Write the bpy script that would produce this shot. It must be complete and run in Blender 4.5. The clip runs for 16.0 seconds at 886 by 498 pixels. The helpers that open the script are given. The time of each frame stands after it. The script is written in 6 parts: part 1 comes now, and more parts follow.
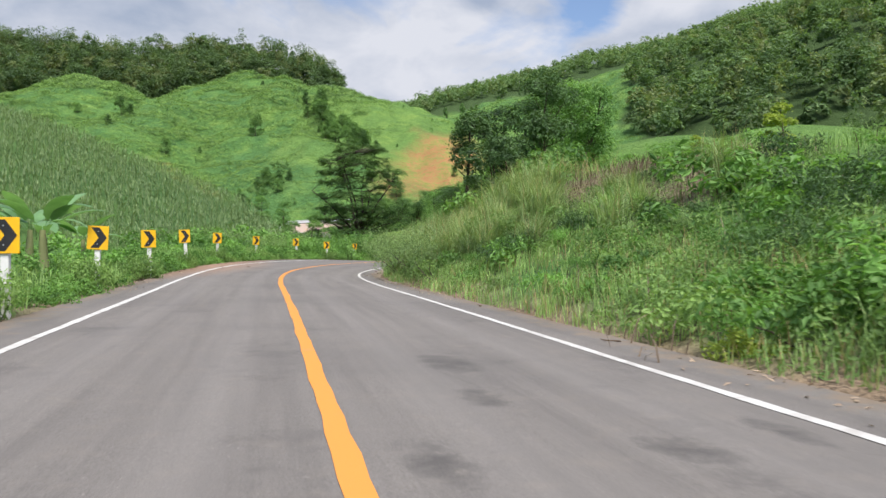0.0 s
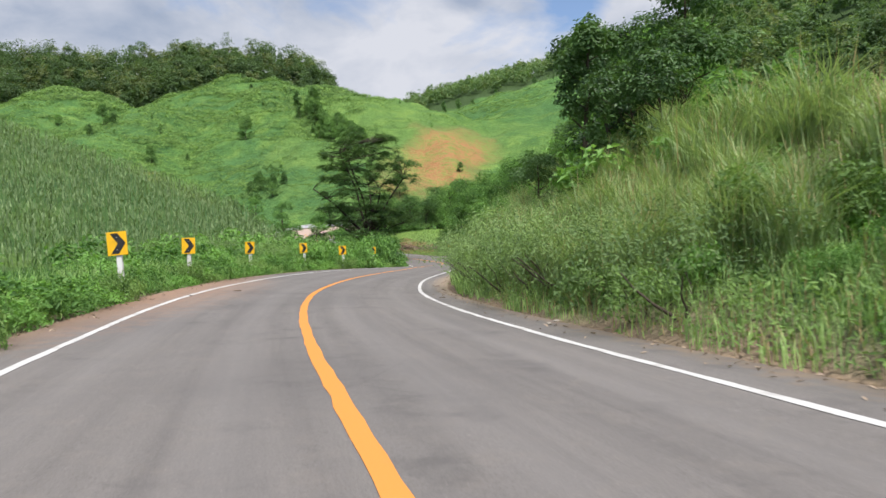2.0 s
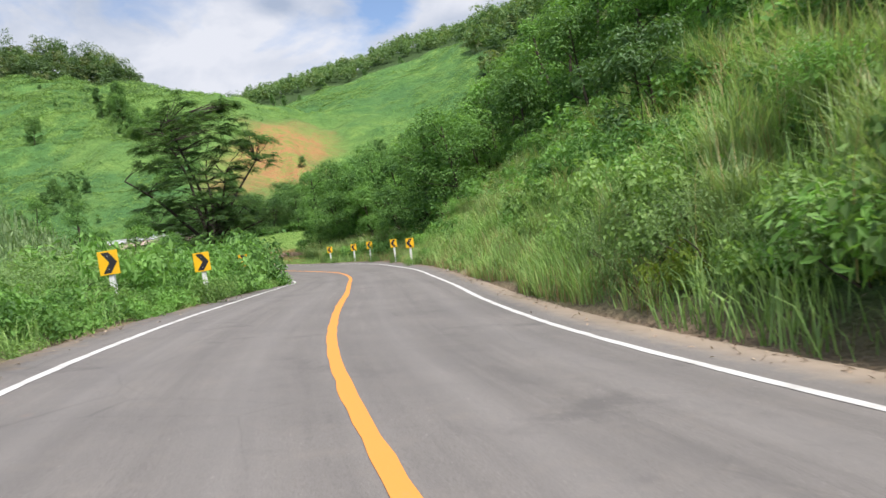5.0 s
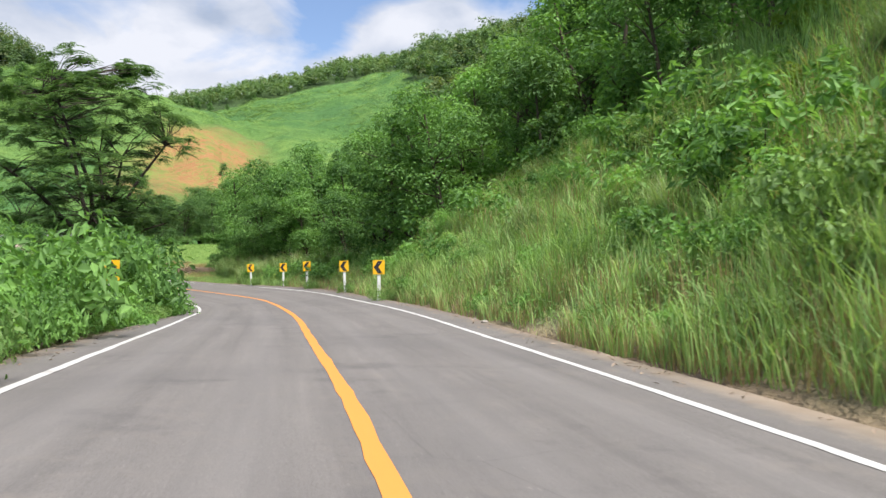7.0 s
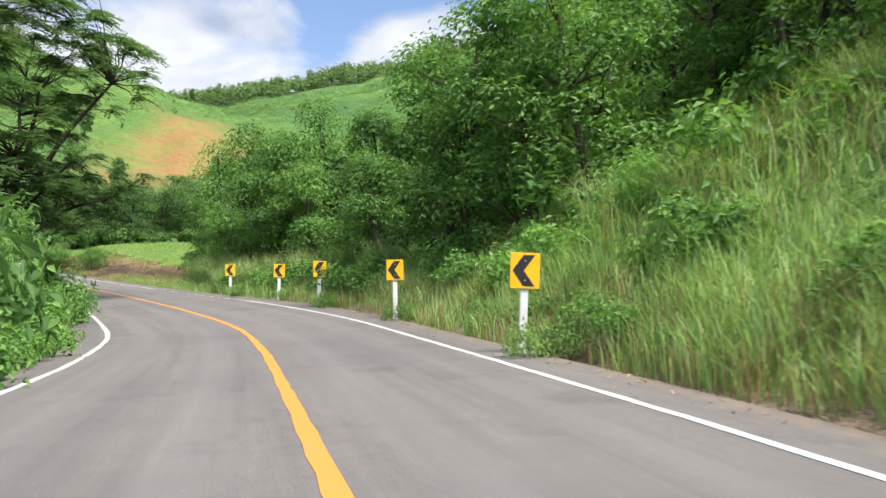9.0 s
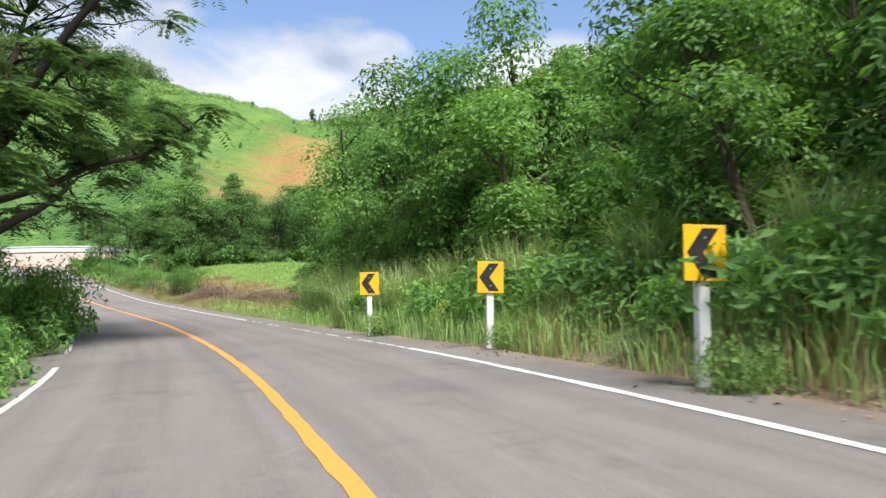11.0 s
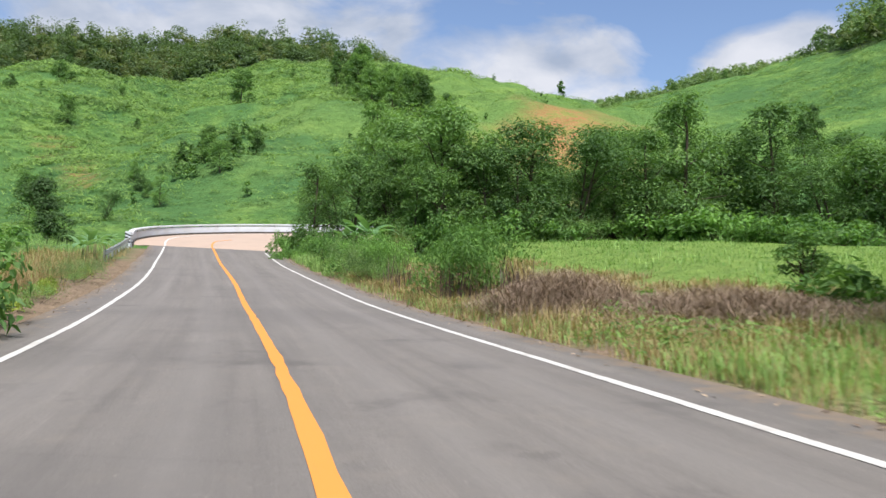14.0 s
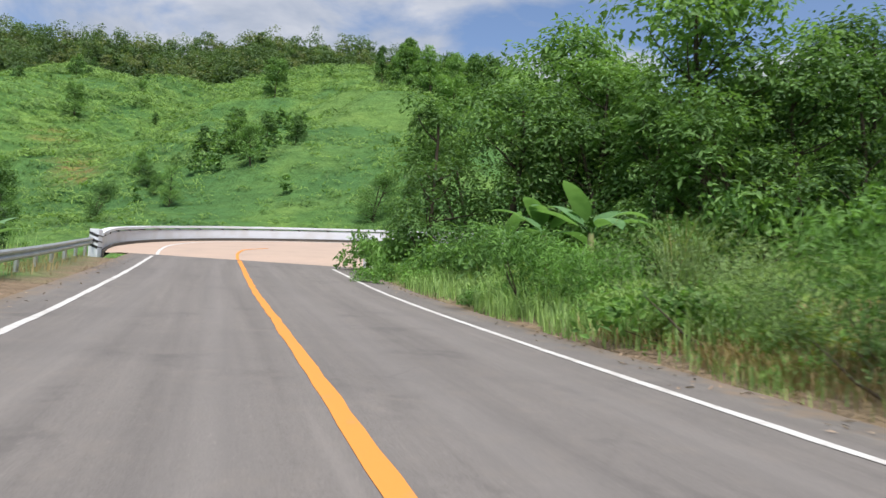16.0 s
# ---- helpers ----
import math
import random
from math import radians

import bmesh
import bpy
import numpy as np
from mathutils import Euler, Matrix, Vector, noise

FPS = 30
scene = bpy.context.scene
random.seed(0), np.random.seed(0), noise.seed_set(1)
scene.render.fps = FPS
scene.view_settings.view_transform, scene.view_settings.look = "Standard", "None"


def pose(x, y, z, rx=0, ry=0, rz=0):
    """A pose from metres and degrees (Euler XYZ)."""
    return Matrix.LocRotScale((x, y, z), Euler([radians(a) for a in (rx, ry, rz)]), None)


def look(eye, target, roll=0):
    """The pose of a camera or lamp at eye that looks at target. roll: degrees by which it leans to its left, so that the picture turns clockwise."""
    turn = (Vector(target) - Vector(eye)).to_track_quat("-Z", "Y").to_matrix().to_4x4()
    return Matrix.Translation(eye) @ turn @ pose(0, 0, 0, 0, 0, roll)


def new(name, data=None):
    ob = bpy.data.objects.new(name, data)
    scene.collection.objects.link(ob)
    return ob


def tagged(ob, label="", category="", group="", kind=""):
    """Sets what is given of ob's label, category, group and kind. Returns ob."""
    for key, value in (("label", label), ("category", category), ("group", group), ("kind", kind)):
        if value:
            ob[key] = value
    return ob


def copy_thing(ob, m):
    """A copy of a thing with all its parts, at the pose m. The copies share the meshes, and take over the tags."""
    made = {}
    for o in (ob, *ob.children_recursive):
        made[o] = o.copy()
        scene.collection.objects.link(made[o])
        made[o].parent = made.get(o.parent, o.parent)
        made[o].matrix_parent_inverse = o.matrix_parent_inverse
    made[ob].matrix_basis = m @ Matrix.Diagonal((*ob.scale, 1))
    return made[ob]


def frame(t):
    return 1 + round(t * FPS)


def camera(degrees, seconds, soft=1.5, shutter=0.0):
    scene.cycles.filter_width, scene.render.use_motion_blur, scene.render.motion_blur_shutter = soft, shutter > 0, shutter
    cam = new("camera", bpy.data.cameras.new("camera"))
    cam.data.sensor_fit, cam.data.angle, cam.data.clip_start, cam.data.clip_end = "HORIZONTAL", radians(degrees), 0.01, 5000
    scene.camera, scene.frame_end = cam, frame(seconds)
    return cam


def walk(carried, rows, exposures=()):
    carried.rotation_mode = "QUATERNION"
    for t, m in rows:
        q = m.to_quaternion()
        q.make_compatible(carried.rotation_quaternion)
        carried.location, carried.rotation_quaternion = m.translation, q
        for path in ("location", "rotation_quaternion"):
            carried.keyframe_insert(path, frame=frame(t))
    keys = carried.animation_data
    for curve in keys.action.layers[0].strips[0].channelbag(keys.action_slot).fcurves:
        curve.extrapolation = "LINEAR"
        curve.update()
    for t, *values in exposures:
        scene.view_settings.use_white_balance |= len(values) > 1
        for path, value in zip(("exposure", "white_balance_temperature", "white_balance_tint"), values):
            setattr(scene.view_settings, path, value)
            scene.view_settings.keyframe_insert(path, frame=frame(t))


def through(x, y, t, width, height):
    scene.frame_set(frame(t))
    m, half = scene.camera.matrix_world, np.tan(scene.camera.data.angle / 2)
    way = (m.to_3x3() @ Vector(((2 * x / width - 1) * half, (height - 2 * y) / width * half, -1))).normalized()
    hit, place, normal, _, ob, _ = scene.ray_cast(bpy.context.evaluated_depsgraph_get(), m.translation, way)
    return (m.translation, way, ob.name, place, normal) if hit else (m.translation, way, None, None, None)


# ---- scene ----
# Camera and its drive
cam = camera(58.63, 16.0, shutter=0.15)
ROWS = [
    (0.0, 0.055, -0.033, 0.001, -0.02, 0.27, 0.11), (0.5, -0.884, 3.828, 0.017, -0.43, 0.13, 0.29),
    (1.0, -1.843, 7.924, 0.036, -0.65, 0.37, 0.29), (1.5, -2.802, 12.222, 0.079, -0.36, -0.1, 0.64),
    (2.0, -3.718, 16.375, 0.126, -0.27, 0.33, 2.82), (2.5, -4.689, 20.774, 0.158, -0.98, 4.49, 2.6),
    (3.0, -5.599, 25.138, 0.166, -4.07, 4.84, 2.95), (3.5, -6.652, 30.123, 0.19, -7.09, 2.21, 4.79),
    (4.0, -7.556, 35.031, 0.27, -8.2, 1.65, 6.58), (4.5, -8.124, 39.966, 0.315, -10.35, 0.99, 8.39),
    (5.0, -8.384, 44.889, 0.372, -12.63, -0.53, 7.27), (7.5, -7.27, 65.494, 0.403, -19.88, 2.18, 1.11),
    (8.0, -6.617, 70.576, 0.379, -20.44, 2.79, -0.05), (8.5, -5.910, 75.931, 0.359, -20.13, 2.5, -0.64),
    (9.0, -5.259, 81.528, 0.342, -19.18, 2.48, -0.13), (11.5, -4.170, 108.944, 0.249, -8.16, 4.72, 0.02),
    (12.0, -4.796, 114.815, 0.369, -5.54, 3.9, -0.22), (12.5, -5.737, 120.853, 0.485, -3.09, 3.61, -0.93),
    (13.0, -6.981, 126.797, 0.637, -0.88, 3.6, -1.38), (13.5, -8.487, 132.794, 0.809, 2.4, 3.66, -1.13),
    (14.0, -10.519, 138.981, 1.047, 5.21, 4.32, -1.33), (14.5, -12.752, 145.13, 1.321, 6.63, 4.87, -1.57),
    (15.0, -15.227, 151.295, 1.666, 7.82, 4.94, -0.93), (15.5, -17.682, 157.234, 2.056, 7.49, 5.04, -1.71),
    (16.0, -20.113, 163.299, 2.569, 6.91, 5.75, -2.36),
]
walk(cam, [(t, pose(x, y, z, 90 + pitch, roll, yaw)) for t, x, y, z, yaw, pitch, roll in ROWS], [(0.0, 0.29, 6250.0, 14.5), (3.0, 0.22, 6250.0, 14.5), (5.0, 0.42, 6250.0, 14.5), (8.0, 0.58, 6250.0, 14.5), (10.0, 0.72, 6250.0, 14.5), (12.2, 0.64, 6250.0, 14.5), (13.4, 0.53, 6250.0, 14.5), (14.5, 0.28, 6250.0, 14.5), (16.0, 0.23, 6250.0, 14.5)])

# ---------------------------------------------------------------- light
SUN_EL, SUN_AZ = 60.0, 158.0  # degrees; azimuth from +y towards +x


def build_world():
    w = bpy.data.worlds.new("world")
    scene.world = w
    w.use_nodes = True
    nt = w.node_tree
    nt.nodes.clear()
    N, L = nt.nodes.new, nt.links.new
    out, bg = N("ShaderNodeOutputWorld"), N("ShaderNodeBackground")
    sky = N("ShaderNodeTexSky")
    sky.sky_type, sky.sun_disc = "NISHITA", False
    sky.sun_elevation, sky.sun_rotation = radians(SUN_EL), radians(SUN_AZ)
    sky.air_density, sky.dust_density, sky.ozone_density = 1.0, 1.0, 1.5
    tc, sep = N("ShaderNodeTexCoord"), N("ShaderNodeSeparateXYZ")
    L(tc.outputs["Generated"], sep.inputs[0])

    def calc(op, a, b=0.0, c=None):
        m = N("ShaderNodeMath")
        m.operation = op
        for i, v in enumerate((a, b) if c is None else (a, b, c)):
            if isinstance(v, bpy.types.NodeSocket):
                L(v, m.inputs[i])
            else:
                m.inputs[i].default_value = v
        return m.outputs[0]

    # bearing (clockwise from +y) and elevation of the line of sight, in degrees
    az = calc("MULTIPLY", calc("ARCTAN2", sep.outputs["X"], sep.outputs["Y"]), 57.2958)
    el = calc("MULTIPLY", calc("ARCSINE", sep.outputs["Z"]), 57.2958)
    comb = N("ShaderNodeCombineXYZ")
    L(calc("MULTIPLY", az, 0.1), comb.inputs["X"]); L(calc("MULTIPLY", el, 0.19), comb.inputs["Y"])

    def cloud_noise(scale, detail, rough, at, bend):
        n, mp = N("ShaderNodeTexNoise"), N("ShaderNodeMapping")
        n.inputs["Scale"].default_value, n.inputs["Detail"].default_value, n.inputs["Roughness"].default_value, n.inputs["Distortion"].default_value = scale, detail, rough, bend
        mp.inputs["Location"].default_value = at
        L(comb.outputs[0], mp.inputs["Vector"]); L(mp.outputs[0], n.inputs["Vector"])
        return n.outputs["Fac"]

    def banks(value, spots):
        """Adds cloud banks and clear gaps: bearing, elevation, half width, half height, weight."""
        for a, e, wa, we, k in spots:
            d = calc("ADD", calc("POWER", calc("ABSOLUTE", calc("DIVIDE", calc("SUBTRACT", az, a), wa)), 2.0), calc("POWER", calc("ABSOLUTE", calc("DIVIDE", calc("SUBTRACT", el, e), we)), 2.0))
            value = calc("ADD", value, calc("MULTIPLY", calc("POWER", 2.71828, calc("MULTIPLY", d, -1.0)), k))
        return value

    cover = calc("MULTIPLY_ADD", cloud_noise(1.0, 9, 0.56, (3.1, 7.4, 0.0), 0.4), 1.5, -0.22)
    cover = banks(cover, [(-5, 12.5, 13, 4.5, 0.45), (17.5, 16.0, 5.5, 2.6, 0.55), (-24, 15, 9, 6, 0.35), (10.5, 17.6, 3.0, 2.6, -0.55), (15.5, 21.5, 7, 2.2, -0.5), (0, 21.5, 9, 1.8, -0.28), (26, 19, 4, 4, -0.3), (-8, 26, 16, 3, 0.3)])
    r1 = N("ShaderNodeValToRGB"); r1.color_ramp.elements[0].position = 0.36; r1.color_ramp.elements[1].position = 0.66
    L(cover, r1.inputs[0])
    tone = calc("MULTIPLY_ADD", cloud_noise(1.5, 8, 0.55, (9.2, 1.3, 4.0), 0.3), 1.7, -0.35)
    tone = banks(tone, [(-3, 13.5, 11, 4.0, 0.38), (7.0, 15.0, 3.5, 1.6, 0.35), (18, 17.5, 4.5, 1.6, 0.3), (2.8, 17.6, 1.6, 0.8, -0.5), (15, 15.6, 2.4, 0.8, -0.25), (-19, 16.5, 4, 1.4, -0.3), (0, 21.5, 12, 2.2, -0.4), (-5, 9.0, 3.5, 1.0, -0.3)])
    r2 = N("ShaderNodeValToRGB")
    r2.color_ramp.elements[0].position, r2.color_ramp.elements[0].color = 0.12, (2.5, 2.95, 3.6, 1)
    r2.color_ramp.elements[1].position, r2.color_ramp.elements[1].color = 0.90, (4.75, 4.9, 5.05, 1)
    L(tone, r2.inputs[0])
    mix = N("ShaderNodeMixRGB")
    L(r1.outputs[0], mix.inputs[0]); L(sky.outputs[0], mix.inputs[1]); L(r2.outputs[0], mix.inputs[2])
    L(mix.outputs[0], bg.inputs[0]); bg.inputs[1].default_value = 0.128
    L(bg.outputs[0], out.inputs[0])


build_world()
sun = new("sun", bpy.data.lights.new("sun", "SUN"))
sun.data.energy, sun.data.angle, sun.data.color = 5.0, radians(23.0), (1.0, 0.95, 0.86)
_a, _e = radians(SUN_AZ), radians(SUN_EL)
sun.matrix_world = look((math.sin(_a) * math.cos(_e) * 100, math.cos(_a) * math.cos(_e) * 100, math.sin(_e) * 100), (0, 0, 0))


# ---------------------------------------------------------------- materials
def material(name, rough=0.8, spec=0.3):
    m = bpy.data.materials.new(name)
    m.use_nodes = True
    b = m.node_tree.nodes["Principled BSDF"]
    b.inputs["Roughness"].default_value, b.inputs["Specular IOR Level"].default_value = rough, spec
    return m, m.node_tree, b


def node(nt, kind, **inputs):
    n = nt.nodes.new(kind)
    for k, v in inputs.items():
        n.inputs[k.replace("_", " ")].default_value = v
    return n


def ramp(nt, src, stops):
    r = nt.nodes.new("ShaderNodeValToRGB")
    while len(r.color_ramp.elements) < len(stops):
        r.color_ramp.elements.new(0.5)
    for e, (p, c) in zip(r.color_ramp.elements, stops):
        e.position, e.color = p, (*c, 1) if len(c) == 3 else c
    nt.links.new(src, r.inputs[0])
    return r.outputs[0]


def mixc(nt, fac, a, b, mode="MIX"):
    m = nt.nodes.new("ShaderNodeMixRGB")
    m.blend_type = mode
    for i, v in enumerate((fac, a, b)):
        if isinstance(v, bpy.types.NodeSocket):
            nt.links.new(v, m.inputs[i])
        else:
            m.inputs[i].default_value = v if i == 0 else (*v, 1)
    return m.outputs[0]


def math_n(nt, op, a, b=0.0, clamp=False):
    m = nt.nodes.new("ShaderNodeMath")
    m.operation, m.use_clamp = op, clamp
    for i, v in enumerate((a, b)):
        if isinstance(v, bpy.types.NodeSocket):
            nt.links.new(v, m.inputs[i])
        else:
            m.inputs[i].default_value = v
    return m.outputs[0]


def noise_n(nt, scale, detail=4.0, rough=0.55, vec=None):
    n = node(nt, "ShaderNodeTexNoise", Scale=scale, Detail=detail, Roughness=rough)
    if vec is None:
        vec = nt.nodes.new("ShaderNodeNewGeometry").outputs["Position"]
    nt.links.new(vec, n.inputs["Vector"])
    return n.outputs["Fac"]


def bump(nt, b, height, strength=0.3, dist=0.02):
    n = node(nt, "ShaderNodeBump", Strength=strength, Distance=dist)
    nt.links.new(height, n.inputs["Height"])
    nt.links.new(n.outputs[0], b.inputs["Normal"])


def leaf_material(name, dark, light, tip=None, through=0.42, rough=0.55, clump=1.5, kinds=0.0):
    """Foliage: colour varies leaf by leaf and, more slowly, over the plant; some light passes through."""
    m, nt, b = material(name, rough, 0.25)
    geo = nt.nodes.new("ShaderNodeNewGeometry")
    mid = tuple((x + y) / 2 for x, y in zip(dark, light))
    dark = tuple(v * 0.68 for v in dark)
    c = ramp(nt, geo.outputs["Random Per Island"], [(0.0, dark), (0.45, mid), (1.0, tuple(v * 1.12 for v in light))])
    big = noise_n(nt, 0.35, 3)
    c = mixc(nt, math_n(nt, "MULTIPLY", big, 0.75), c, tip or light)
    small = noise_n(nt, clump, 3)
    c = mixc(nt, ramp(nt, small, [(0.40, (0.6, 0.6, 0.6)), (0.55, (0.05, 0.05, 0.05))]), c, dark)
    if kinds:
        # neighbouring trees of different kinds
        cell = node(nt, "ShaderNodeTexVoronoi", Scale=kinds)
        nt.links.new(geo.outputs["Position"], cell.inputs["Vector"])
        one = nt.nodes.new("ShaderNodeSeparateColor")
        nt.links.new(cell.outputs["Color"], one.inputs[0])
        c = mixc(nt, ramp(nt, one.outputs[0], [(0.45, (0, 0, 0)), (0.8, (0.65, 0.65, 0.65))]), c, dark)
        c = mixc(nt, ramp(nt, one.outputs[1], [(0.74, (0, 0, 0)), (0.86, (0.55, 0.55, 0.55))]), c, (0.26, 0.27, 0.12))
    own = nt.nodes.new("ShaderNodeObjectInfo")
    c = mixc(nt, ramp(nt, own.outputs["Random"], [(0.0, (0.45, 0.45, 0.45)), (0.45, (0, 0, 0))]), c, dark)
    c = mixc(nt, ramp(nt, own.outputs["Random"], [(0.55, (0, 0, 0)), (1.0, (0.5, 0.5, 0.5))]), c, tuple(v * 1.15 for v in light))
    nt.links.new(c, b.inputs["Base Color"])
    t = nt.nodes.new("ShaderNodeBsdfTranslucent")
    warm = mixc(nt, 1.0, c, (1.15, 1.2, 0.55), "MULTIPLY")
    nt.links.new(warm, t.inputs["Color"])
    mx = nt.nodes.new("ShaderNodeMixShader")
    mx.inputs[0].default_value = through
    nt.links.new(b.outputs[0], mx.inputs[1]); nt.links.new(t.outputs[0], mx.inputs[2])
    nt.links.new(mx.outputs[0], nt.nodes["Material Output"].inputs[0])
    return m


def plain(name, colour, rough=0.6, spec=0.3, grain=30.0, amount=0.35, dirt=None, metal=0.0, rel=0.15):
    m, nt, b = material(name, rough, spec)
    n = noise_n(nt, grain, 5)
    n2 = noise_n(nt, grain / 12, 4)
    c = mixc(nt, math_n(nt, "MULTIPLY", n, amount), colour, tuple(v * 0.55 for v in colour))
    c = mixc(nt, ramp(nt, n2, [(0.48, (0, 0, 0)), (0.72, (0.6, 0.6, 0.6))]), c, dirt or tuple(v * 0.75 for v in colour))
    nt.links.new(c, b.inputs["Base Color"])
    b.inputs["Metallic"].default_value = metal
    bump(nt, b, n, rel, 0.01)
    return m


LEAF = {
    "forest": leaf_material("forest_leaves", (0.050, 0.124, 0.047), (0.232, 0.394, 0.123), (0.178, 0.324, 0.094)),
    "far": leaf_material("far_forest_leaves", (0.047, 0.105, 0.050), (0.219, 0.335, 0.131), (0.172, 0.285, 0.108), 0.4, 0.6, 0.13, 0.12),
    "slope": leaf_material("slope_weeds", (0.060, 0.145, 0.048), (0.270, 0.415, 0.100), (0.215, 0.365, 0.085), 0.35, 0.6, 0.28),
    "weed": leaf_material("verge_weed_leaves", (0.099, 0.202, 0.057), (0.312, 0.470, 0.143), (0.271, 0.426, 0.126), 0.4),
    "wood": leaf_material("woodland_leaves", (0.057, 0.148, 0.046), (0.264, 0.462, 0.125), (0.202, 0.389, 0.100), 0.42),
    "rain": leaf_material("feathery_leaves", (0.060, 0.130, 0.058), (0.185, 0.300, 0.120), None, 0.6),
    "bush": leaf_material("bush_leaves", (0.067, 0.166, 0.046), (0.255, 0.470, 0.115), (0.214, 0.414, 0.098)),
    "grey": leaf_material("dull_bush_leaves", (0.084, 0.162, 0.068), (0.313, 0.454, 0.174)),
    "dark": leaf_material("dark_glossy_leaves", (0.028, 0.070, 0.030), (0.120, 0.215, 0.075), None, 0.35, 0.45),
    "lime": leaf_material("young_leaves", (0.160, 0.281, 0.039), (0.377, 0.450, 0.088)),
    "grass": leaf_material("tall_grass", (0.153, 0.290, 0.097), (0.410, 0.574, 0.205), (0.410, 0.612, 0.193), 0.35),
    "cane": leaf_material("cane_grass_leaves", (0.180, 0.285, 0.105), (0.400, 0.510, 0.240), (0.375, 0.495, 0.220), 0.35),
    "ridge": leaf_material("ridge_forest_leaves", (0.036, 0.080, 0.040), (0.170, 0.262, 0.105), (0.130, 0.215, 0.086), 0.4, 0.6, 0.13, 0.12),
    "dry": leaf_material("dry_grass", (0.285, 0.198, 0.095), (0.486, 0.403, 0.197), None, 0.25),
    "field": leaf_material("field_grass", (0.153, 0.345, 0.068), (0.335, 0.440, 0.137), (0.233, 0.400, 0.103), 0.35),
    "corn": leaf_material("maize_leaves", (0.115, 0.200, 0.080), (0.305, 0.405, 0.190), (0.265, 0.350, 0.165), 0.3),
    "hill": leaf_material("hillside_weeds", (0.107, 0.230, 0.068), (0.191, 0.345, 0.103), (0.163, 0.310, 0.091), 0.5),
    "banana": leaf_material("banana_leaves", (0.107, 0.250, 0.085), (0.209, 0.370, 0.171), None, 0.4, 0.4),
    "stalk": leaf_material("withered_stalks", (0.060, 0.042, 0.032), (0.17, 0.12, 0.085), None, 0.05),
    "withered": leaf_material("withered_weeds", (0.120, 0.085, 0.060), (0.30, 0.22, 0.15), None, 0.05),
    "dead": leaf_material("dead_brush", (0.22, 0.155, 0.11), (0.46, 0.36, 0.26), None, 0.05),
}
BARK = plain("bark", (0.095, 0.076, 0.058), 0.9, 0.1, 14, 0.6)
STALK = plain("dark_stalks", (0.13, 0.09, 0.06), 0.9, 0.1, 20, 0.6)
YELLOW_SIGN = plain("yellow_reflective_sheet", (0.86, 0.47, 0.008), 0.45, 0.4, 60, 0.1, (0.66, 0.37, 0.02), rel=0.03)
BLACK_SIGN = plain("black_sheet", (0.020, 0.020, 0.022), 0.5, 0.4, 40, 0.2, (0.05, 0.045, 0.04), rel=0.03)
POST_WHITE = plain("white_painted_post", (0.74, 0.74, 0.72), 0.65, 0.3, 25, 0.25, (0.5, 0.46, 0.38))
ZINC = plain("galvanised_steel", (0.55, 0.57, 0.58), 0.45, 0.5, 18, 0.3, (0.40, 0.38, 0.35), 0.7)
PARAPET = plain("whitewashed_concrete", (0.62, 0.65, 0.70), 0.8, 0.2, 8, 0.25, (0.46, 0.45, 0.43))
DARK_FOOT = plain("dark_concrete", (0.10, 0.092, 0.082), 0.9, 0.1, 8, 0.5)
DARK_BAND = plain("black_paint", (0.03, 0.03, 0.032), 0.6, 0.3, 20, 0.3)
STONE = plain("pale_rubble", (0.36, 0.33, 0.28), 0.9, 0.2, 25, 0.5)


